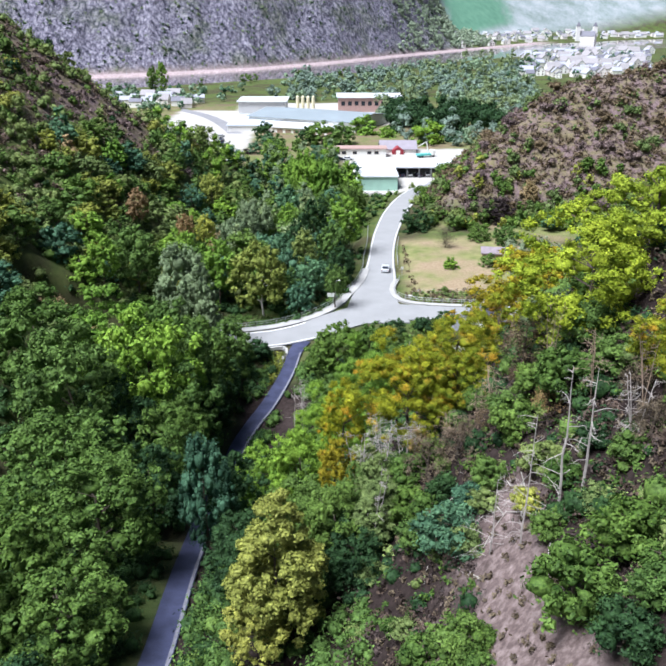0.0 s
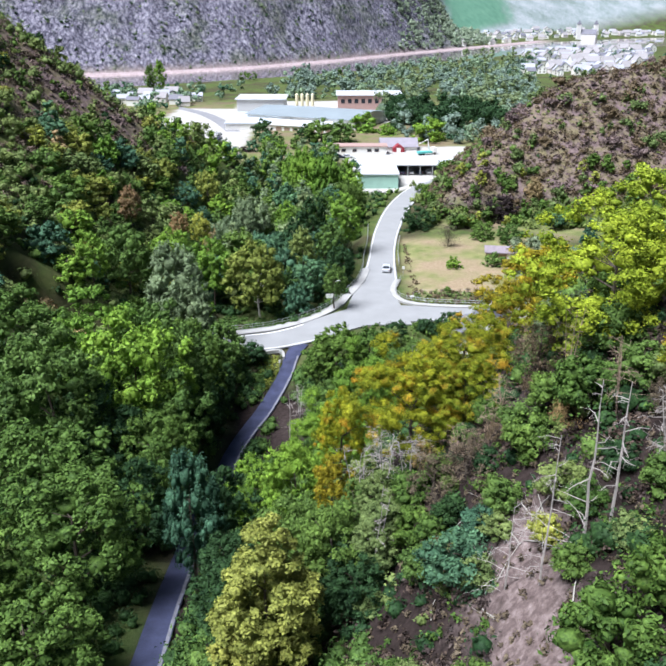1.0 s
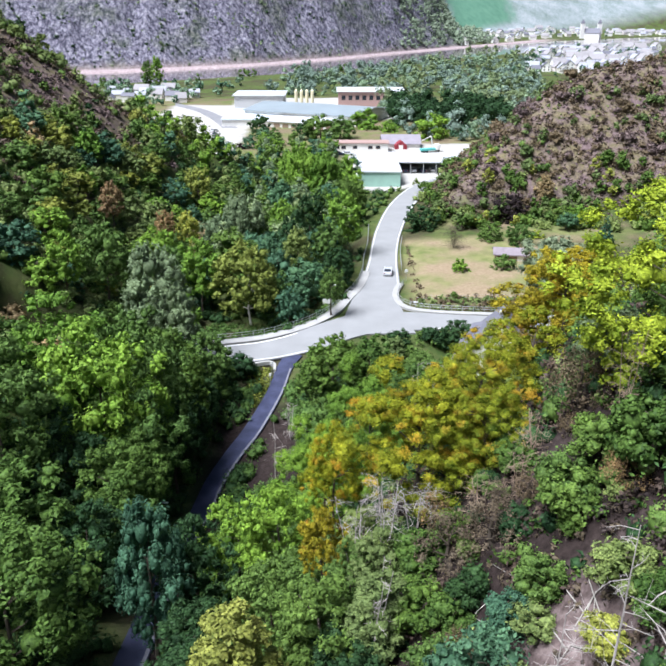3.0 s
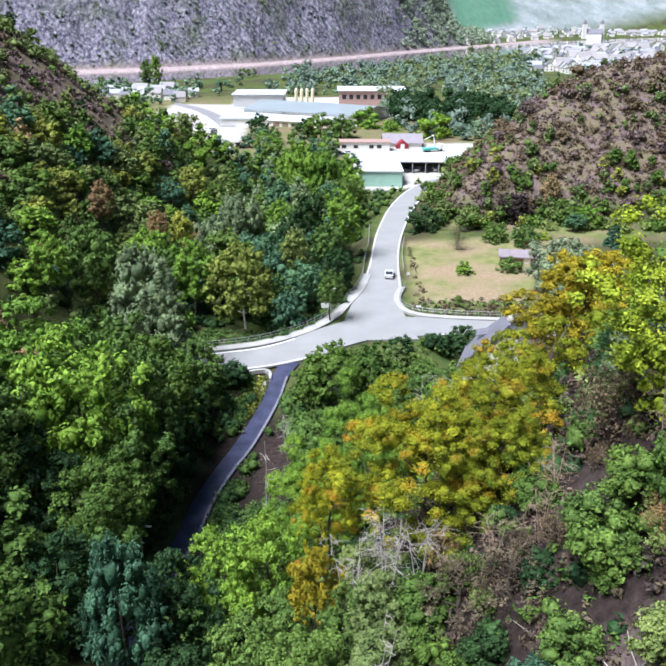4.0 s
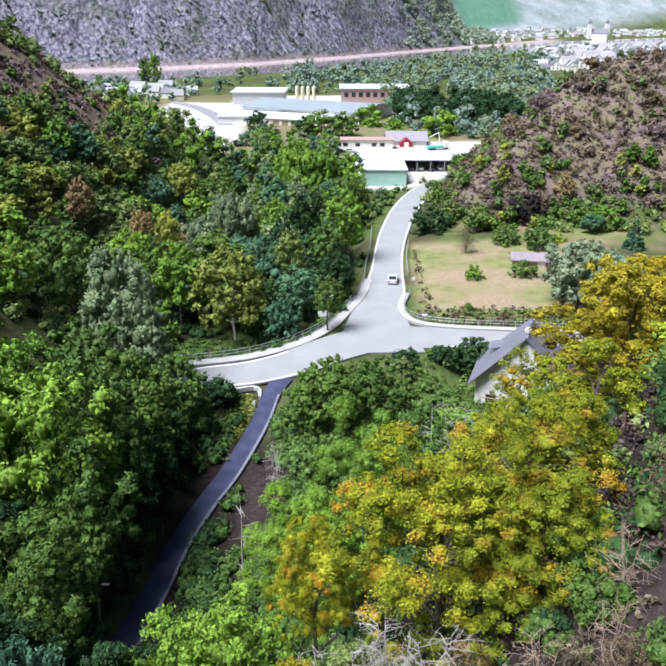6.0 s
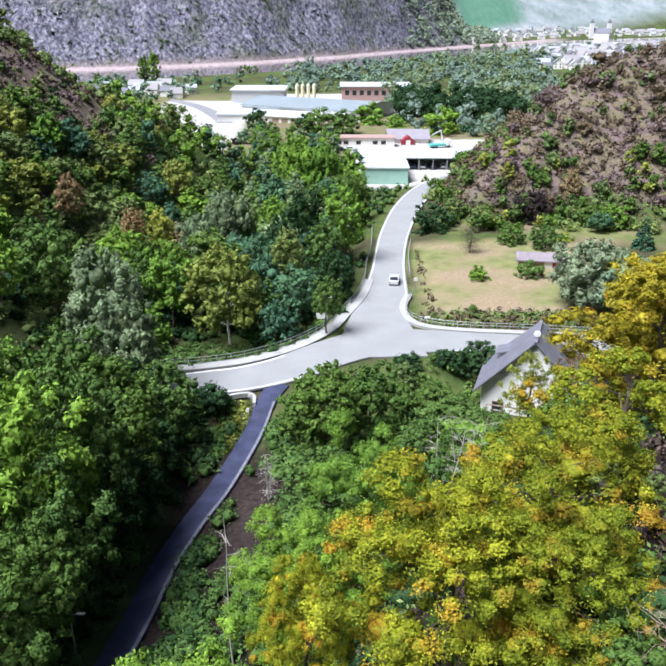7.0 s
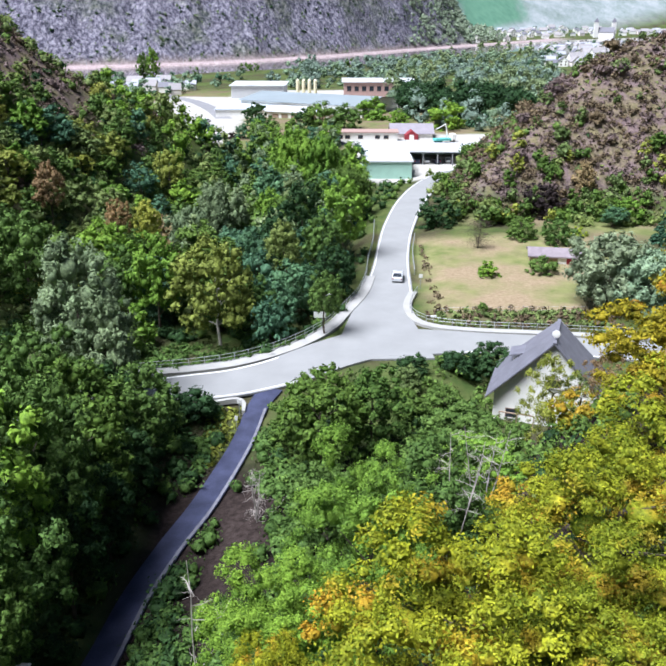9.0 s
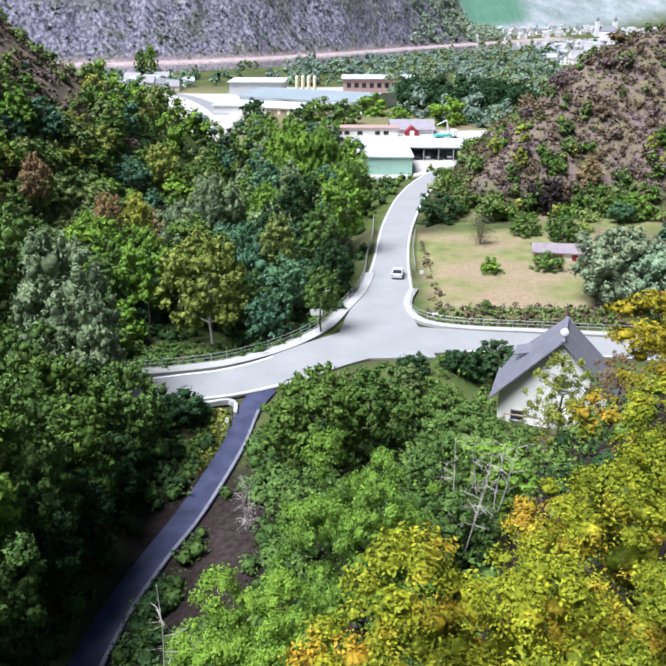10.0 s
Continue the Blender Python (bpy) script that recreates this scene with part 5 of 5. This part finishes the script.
dead(14.0, 40.8, 38.6, 1, "tall bare grey dead tree on the slope", thick=0.1, bare=0.1, reach=1.9)
dead(15.5, 41.2, 38.2, 2, "tall bare grey dead tree on the slope", thick=0.1, bare=0.3, reach=1.9)
dead(12.0, 41.0, 35.2, 3, "bare dead tree with drooping pale branches", reach=2.2, bare=0.1, each=3)
dead(18.7, 42.5, 37.0, 4, "bare forked dead tree on the slope", fork=True, bare=0.4)
dead(10.6, 43.0, 29.5, 5, "bare dead tree with drooping pale branches", reach=2.2, bare=0.1, each=3)
dead(17.0, 56.0, 37.0, 6, "leafless grey thicket tree", fork=True, thick=0.03, bare=0.3, each=2, bark=WOOD)
dead(18.5, 50.0, 37.0, 7, "leafless grey thicket tree", fork=True, thick=0.03, bare=0.3, each=2, bark=WOOD)
dead(20.5, 46.0, 39.0, 8, "leafless grey thicket tree", fork=True, thick=0.03, bare=0.3, each=2, bark=WOOD)
dead(4.5, 60.3, 24.2, 9, "pale dead tree with tangled bare branches", fork=True, reach=1.9, thick=0.045, bare=0.7, each=8)
dead(6.4, 61.0, 23.2, 10, "pale dead tree with tangled bare branches", fork=True, reach=2.4, thick=0.05, bare=0.72, each=5)
dead(2.6, 60.8, 22.4, 19, "pale dead tree with tangled bare branches", fork=True, reach=2.0, thick=0.05, bare=0.72, each=5)
dead(3.2, 53.5, 23.4, 11, "thin pale birch-like tree losing its leaves", fork=True, reach=1.2, bare=0.5)
dead(-4.4, 79.4, 18.0, 12, "slender white dead tree beside the lane", thick=0.085, reach=3.0, bare=0.45, each=2)
dead(9.8, 90.0, 18.4, 13, "grey dead tree tangled among green crowns", fork=True, reach=2.0, bare=0.6, each=3)
dead(12.2, 93.0, 18.0, 14, "grey dead tree tangled among green crowns", fork=True, reach=2.0, bare=0.6, each=3)
dead(-4.8, 110.0, 4.0, 15, "bare grey shrub beside the lane", fork=True, reach=1.8, bare=0.1)
dead(-9.0, 242.4, 15.0, 16, "white dead poplar standing above the wood", thick=0.3, reach=2.5, bare=0.5)
dead(28.8, 194.3, 6.0, 17, "small leafless fruit tree in the meadow", fork=True, reach=3.2, bare=0.25, each=8, bark=BARK)
dead(12.2, 57.8, 28.0, 18, "leafless grey brushwood on stony ground", fork=True, thick=0.025, bare=0.1, each=2, bark=WOOD)
dead(10.0, 58.4, 26.0, 20, "leafless grey brushwood on stony ground", fork=True, thick=0.025, bare=0.1, each=2, bark=WOOD)
dead(13.6, 60.5, 29.4, 21, "leafless grey brushwood on stony ground", fork=True, thick=0.025, bare=0.1, each=2, bark=WOOD)


def log(x, y, length, turn, r, tilt=0):
    V, F = [], []
    limb(V, F, (0, 0, 0), (length * 0.6, 0.1, 0.1), r, r * 0.8, 7)
    limb(V, F, (length * 0.6, 0.1, 0.1), (length, -0.05, 0.12), r * 0.8, r * 0.5, 7)
    ob = mesh_object("fallen_log", V, F, PALE_BARK)
    gx, gy = (gz(x + 0.5, y) - gz(x - 0.5, y)), (gz(x, y + 0.5) - gz(x, y - 0.5))
    a = radians(turn)
    slope = math.degrees(math.atan(gx * math.cos(a) + gy * math.sin(a)))
    ob.matrix_basis = pose(x, y, gz(x, y) + r * 0.8, 0, 0, turn) @ pose(0, 0, 0, 0, -slope, 0)
    return tagged(ob, "pale fallen branch lying on the bare slope", "log", "fallen branches")


lr = np.random.default_rng(12)
for k in range(26):
    log(lr.uniform(6.5, 14), lr.uniform(36, 52), lr.uniform(1.2, 4.0), lr.uniform(60, 120) if k % 3 else lr.uniform(0, 180), lr.uniform(0.025, 0.06))

# ---------------------------------------------------------------- woods as stuff


def mass(name, label, leaf, spots, cover=0.55, category="woodland", seed=1, core=True, flat=0.85, fine=False):
    """Many small crowns or bushes joined into one growth; spots: x, y, z, radius."""
    S = np.asarray(spots, float).reshape(-1, 4)
    P = np.zeros((len(S), 9))
    P[:, :4] = S
    size = np.minimum((0.05 if fine else 0.08) + (0.0009 if fine else 0.00115) * S[:, 1], 0.6 * S[:, 3] + 0.05)
    P[:, 4] = np.maximum(5, cover * 6.3 * S[:, 3] ** 2 / (1.3 * size ** 2))
    P[:, 5], P[:, 8] = size, 0.5
    me = leaf_mesh(name, P, seed, inner=0.66 if core else 0.0, squash=flat)
    me.materials.append(LEAF[leaf])
    return tagged(new(name, me), label, category, kind="stuff")


def spots(n, x0, x1, y0, y1, r0, r1, seed, ok=None, up=0.5, each=1, tall=1.0, clear=True):
    r = np.random.default_rng(seed)
    x, y = r.uniform(x0, x1, n), r.uniform(y0, y1, n)
    if ok is not None:
        k = ok(x, y)
        x, y = x[k], y[k]
    if clear:
        k = ~bare(x, y)
        x, y = x[k], y[k]
    R = r.uniform(r0, r1, len(x))
    z = ground(x, y)
    rows = []
    for a, b, c, d in zip(x, y, z, R):
        if each == 1:
            rows.append((a, b, c + d * up, d))
        else:
            for _ in range(each):
                v = r.normal(size=3)
                v /= np.linalg.norm(v)
                rows.append((a + v[0] * d * 0.6, b + v[1] * d * 0.6, c + d * tall * (1.0 + 0.8 * v[2]), d * r.uniform(0.38, 0.6)))
    return rows


def off_road(x, y, gap=1.5):
    k = np.ones(len(x), bool)
    for road in ROADS:
        for px, py, pz, pw in road:
            k &= np.hypot(x - px, y - py) > pw / 2 + gap
    return k


def forested(x, y):
    return off_road(x, y) & ~((x > 10) & (y > 143) & (y < 225)) & ~((x > -24) & (x < -8) & (y > 128) & (y < 150)) & ~((x > -1) & (x < 14) & (y < 53)) & ~(np.hypot(x - 14.5, y - 58.5) < 4) & ~((np.abs(x - 29) < 9) & (np.abs(y - 136) < 10)) & ~((np.abs(x + 6) < 4) & (y > 98) & (y < 120))


def brush(x, y):
    return ~((np.abs(x - 12.0 + 0.14 * (44 - y)) < 2.5) & (y < 48)) & ~((np.hypot((x - 8.2) * 0.5, y - 35) < 2.6)) & (np.hypot(x - 14.5, y - 58.5) > 2.5)


mass("undergrowth", "dense mixed green undergrowth under the trees", "green", spots(1500, -95, 60, 25, 265, 0.7, 1.7, 1, forested), cover=0.22, category="undergrowth")
mass("undergrowth", "dark low undergrowth in the valley", "dark", spots(1150, -60, 20, 25, 262, 0.8, 1.8, 2, forested), cover=0.22, category="undergrowth")
mass("undergrowth", "olive and yellowing hillside scrub", "olive", spots(1000, -95, -28, 110, 265, 0.8, 1.9, 3, forested), cover=0.22, category="undergrowth")
mass("dry_scrub", "dry brown grass and brushwood on the near slope", "brush", spots(1300, 1, 40, 28, 112, 0.25, 0.75, 4, lambda x, y: off_road(x, y) & brush(x, y)), core=False, category="scrub")
mass("dry_grass", "tufts of bleached dry grass on the bare slope", "dry", spots(1100, 0, 26, 28, 66, 0.12, 0.4, 43), core=False, category="grass")
mass("weeds", "low green weeds on the near slope", "shade", spots(500, 1, 34, 28, 75, 0.25, 0.7, 14, brush), core=False, category="scrub")
mass("weeds", "rank green growth below the road", "green", spots(700, -6, 24, 96, 146, 0.4, 1.1, 19, lambda x, y: off_road(x, y, 0.6) & ~((np.abs(x + 6) < 3) & (y > 98) & (y < 120))), core=False, category="scrub")
mass("weeds", "rank grass on the valley floor behind the railing", "green", spots(1300, -30, -2, 128, 152, 0.3, 0.8, 20, lambda x, y: off_road(x, y, 2.2)), core=False, category="scrub")


mass("scrub", "dry brown scrub between the railing and the meadow fence", "dry", spots(150, 15.8, 44, 155.0, 160.5, 0.25, 0.7, 26, lambda x, y: (y > 156.2 - 0.12 * (x - 17)) & off_road(x, y, 1.4)), core=False, category="scrub")
mass("scrub", "low olive bushes between the railing and the meadow fence", "olive", spots(150, 17, 42, 155.6, 159.6, 0.25, 0.65, 27, lambda x, y: off_road(x, y, 1.6)), category="scrub")
mass("scrub", "dry brown scrub on the bank beside the road", "dry", spots(90, 15.6, 18.4, 158, 204, 0.2, 0.6, 28, lambda x, y: off_road(x, y, 2.2)), core=False, category="scrub")
mass("verge_grass", "yellowish rough grass at the lane mouth", "moss", spots(260, -12.5, -8.6, 120, 130.5, 0.2, 0.45, 30, lambda x, y: off_road(x, y, 0.4)), core=False, category="grass")
# Dark leaf puts the deep shade round the lane into the undergrowth.
mass("undergrowth", "dark ferny undergrowth beside the lane", "dark", spots(1250, -42, -9, 28, 130, 0.7, 1.5, 22, lambda x, y: off_road(x, y, 0.9) & ~((x > -10.5) & (y > 97) & (y < 114))), cover=0.22, category="undergrowth")
mass("undergrowth", "green brambles on the slope above the lane", "green", spots(820, -13, 3, 40, 129, 0.6, 1.3, 23, lambda x, y: off_road(x, y, 0.9) & ~((np.abs(x + 6.4) < 2.4) & (y > 97) & (y < 114))), cover=0.22, category="undergrowth")
mass("undergrowth", "olive brush on the near slope", "olive", spots(230, 1, 36, 30, 92, 0.4, 1.0, 81, brush, up=0.25), cover=0.22, category="undergrowth")
mass("undergrowth", "green brambles on the near slope", "dark", spots(260, 1, 36, 30, 92, 0.5, 1.1, 82, brush, up=0.25), cover=0.22, category="undergrowth")
mass("dry_scrub", "tangle of bare brown brushwood on the near slope", "brush", spots(450, 1, 34, 30, 80, 0.4, 1.0, 83, brush, up=0.3), core=False, category="scrub")
HILL_KINDS = (("green", 31), ("olive", 32), ("bright", 33), ("deep", 34))
for leaf, n in HILL_KINDS:
    mass("hill_wood", f"{WORDS[leaf]} trees on the farther wooded hillside", leaf, spots(150, -110, -20, 108, 272, 1.8, 3.4, n, lambda x, y: ((x < -62) | (y > 215)) & (ground(x, y) < 26 + 6 * np.sin(y / 9)) & (x < -19), each=7, tall=1.2))


def heath(x, y):
    z = ground(x, y)
    return (z > 1.5) & (x > 26)


def tufted(x, y):
    return heath(x, y) & (np.sin(x * 0.11 + 0.2 * y) + np.sin(y * 0.23 - x * 0.07) > 0.0)


mass("hill_scrub", "dry heath and brown grass tufts on the hillside", "dry", spots(1200, 24, 150, 212, 275, 0.7, 1.9, 5, heath, up=0.1), core=False, category="scrub")
for leaf, n, count, ok in (("olive", 6, 150, tufted), ("dry", 7, 60, heath), ("heather", 8, 60, heath), ("shade", 21, 60, lambda x, y: heath(x, y) & (ground(x, y) < 14)), ("olive", 25, 170, lambda x, y: (x > 26) & (ground(x, y) < 9 + 4 * np.sin(x / 6))), ("shade", 24, 110, lambda x, y: (x > 26) & (ground(x, y) < 8 + 4 * np.sin(x / 7)))):
    mass("hill_scrub", f"low {WORDS[leaf]} bushes on the heathy hillside", leaf, spots(count, 24, 150, 210, 272, 1.0, 3.0, n, ok, each=7, tall=0.42), category="scrub")
for leaf, n, count in (("heather", 90, 3200), ("dry", 91, 2800), ("olive", 92, 1100), ("dark", 94, 160)):
    mass("hill_scrub", f"patchy {WORDS[leaf]} heath cover on the hillside", leaf, spots(count, 24, 140, 212, 272, 0.3, 0.9, n, heath if leaf != "olive" else tufted, up=0.1), core=False, category="scrub", flat=0.55, fine=True)
    mass("hill_scrub", f"patchy {WORDS[leaf]} heath cover on the upper hillside", leaf, spots(count // 3, -115, -36, 145, 275, 0.5, 1.4, n + 10, lambda x, y: ground(x, y) > 14, up=0.12), core=leaf not in ("heather", "dry"), category="scrub")
for leaf, n, count in (("olive", 41, 110), ("green", 42, 55), ("ochre", 43, 60)):
    mass("hill_scrub", f"low {WORDS[leaf]} bushes on the upper hillside", leaf, spots(count, -115, -38, 150, 275, 1.2, 2.8, n, lambda x, y: (ground(x, y) > 15) & (np.sin(x * 0.21 + y * 0.13) > -0.35), each=7, tall=0.6), category="scrub")
mass("hill_scrub", "dry heath on the upper wooded hillside", "dry", spots(1100, -110, -38, 165, 268, 0.4, 1.2, 8, lambda x, y: ground(x, y) > 17), core=False, category="scrub")


for leaf, n in (("green", 51), ("olive", 52), ("shade", 53), ("moss", 54)):
    mass("hill_wood", f"{WORDS[leaf]} trees along the foot of the heathy hill", leaf, spots(26, 27, 98, 208, 233, 1.0, 2.0, n, lambda x, y: (y > 208 + 0.12 * (x - 26)) & (ground(x, y) < 13), each=9, tall=1.15))
for leaf, n in (("dark", 55), ("olive", 56), ("green", 57)):
    mass("hill_wood", f"{WORDS[leaf]} trees on the heathy crest", leaf, spots(26, -112, -40, 160, 270, 1.1, 2.0, n, lambda x, y: (ground(x, y) > 22) & ((ground(x, y) > 38) | (np.sin(x * 0.21 + y * 0.13) > 0.1)), each=8, tall=1.2))
mass("hill_scrub", "purplish-brown heather on the stony upper hillside", "heather", spots(420, -78, -36, 195, 232, 0.5, 1.3, 97, bare, up=0.05, clear=False), category="scrub")
mass("hill_wood", "scattered bushes on the heathy hill crest", "olive", spots(34, 40, 130, 236, 264, 0.8, 1.5, 58, each=8))
for leaf, n in (("green", 59), ("deep", 60), ("grey", 61), ("bright", 62)):
    mass("valley_wood", f"{WORDS[leaf]} trees of the valley wood", leaf, spots(46, -26, 12, 226, 318, 1.6, 2.8, n, lambda x, y: (x < np.interp(y, [226, 235, 262, 300, 318], [5, 7, 10, 2, 0])) & (x > -30), each=9, tall=2.0))


def plain_wood(x, y):
    return (y < near_bank(x) - 8) & ~((x > -95) & (x < 50) & (y > 318) & (y < 540) & (x < np.interp(y, [318, 345, 420, 540], [45, 45, -20, 50]))) & (x < 0.24 * y + 5) & (ground(x, y) < 4)


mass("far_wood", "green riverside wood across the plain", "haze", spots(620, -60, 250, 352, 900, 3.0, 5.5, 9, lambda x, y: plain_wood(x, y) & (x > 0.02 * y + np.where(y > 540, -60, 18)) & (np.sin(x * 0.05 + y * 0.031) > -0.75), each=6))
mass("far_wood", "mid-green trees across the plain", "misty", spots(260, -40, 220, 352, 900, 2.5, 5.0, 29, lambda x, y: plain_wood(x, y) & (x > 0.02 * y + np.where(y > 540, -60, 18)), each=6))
mass("far_wood", "dark green wood behind the yard", "dark", spots(90, 22, 90, 390, 470, 4.0, 6.0, 10, lambda x, y: plain_wood(x, y) & (x > 30), each=7))
mass("far_wood", "pale poplars and willows by the river", "grey", spots(330, -20, 300, 440, 1080, 3.0, 5.5, 11, lambda x, y: plain_wood(x, y) & (x > 0.09 * y - 20), each=6, tall=1.3))
mass("far_wood", "belt of green trees along the river", "green", spots(260, -330, 60, 480, 800, 2.5, 4.5, 12, lambda x, y: (np.abs(y - near_bank(x) + 22) < 16), each=5))
mass("far_wood", "green trees among the village houses", "deep", spots(260, 120, 700, 700, 1800, 2.5, 5.0, 13, lambda x, y: (y < near_bank(x) - 10) & (x > 0.2 * y) | (y - far_bank(x) > 40) & (y - far_bank(x) < 300) & (x > 180), each=4))
mass("crag_scrub", "grey-green scrub clinging to the crag", "grey", spots(3200, -420, 190, 780, 1420, 0.8, 2.2, 15, lambda x, y: (y - far_bank(x) > 34) & (y - far_bank(x) < 150), up=0.2), category="scrub")
mass("crag_scrub", "dark blue-green scrub clinging to the crag", "dark", spots(2600, -420, 190, 780, 1420, 0.8, 2.4, 16, lambda x, y: (y - far_bank(x) > 36) & (y - far_bank(x) < 150), up=0.2), category="scrub")
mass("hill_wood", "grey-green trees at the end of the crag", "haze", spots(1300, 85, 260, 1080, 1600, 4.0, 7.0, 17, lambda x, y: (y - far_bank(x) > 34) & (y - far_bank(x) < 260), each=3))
for k, (x, y, top, rad, leaf) in enumerate(((-131, 628, 22, 4.5, "bright"), (-139, 632, 18, 4.5, "green"), (-5, 358, 12.5, 7.5, "green"), (3.5, 363, 11, 6.5, "green"), (-12, 362, 8.5, 4.5, "dark"), (15.3, 396.6, 10.5, 7.0, "bright"), (25.7, 386.1, 6.0, 4.6, "bright"), (43.3, 365.4, 12.6, 8.0, "bright"), (60.4, 381.4, 5, 4.9, "deep"), (54, 372, 4, 3.5, "deep"), (-31.2, 364.3, 11, 4.8, "dark"), (-28, 352, 7, 4.0, "deep"), (-36.9, 337.4, 2.6, 3.0, "purple"), (-33, 338, 5.5, 3.0, "deep"), (-24, 346, 7, 4.0, "green"))):
    tree("midtall" if k < 2 else "mid", leaf, x, y, top, rad, "road")
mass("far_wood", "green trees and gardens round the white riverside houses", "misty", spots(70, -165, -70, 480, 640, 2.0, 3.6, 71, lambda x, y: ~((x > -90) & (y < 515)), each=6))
mass("far_wood", "dark garden trees round the white riverside houses", "deep", spots(30, -165, -75, 480, 640, 1.8, 3.2, 72, lambda x, y: ~((x > -90) & (y < 515)), each=6))
mass("hill_scrub", "dark bushes on the stony upper hillside", "shade", spots(16, -76, -48, 200, 224, 0.9, 1.7, 98, bare, each=7, tall=0.7, clear=False), category="scrub")
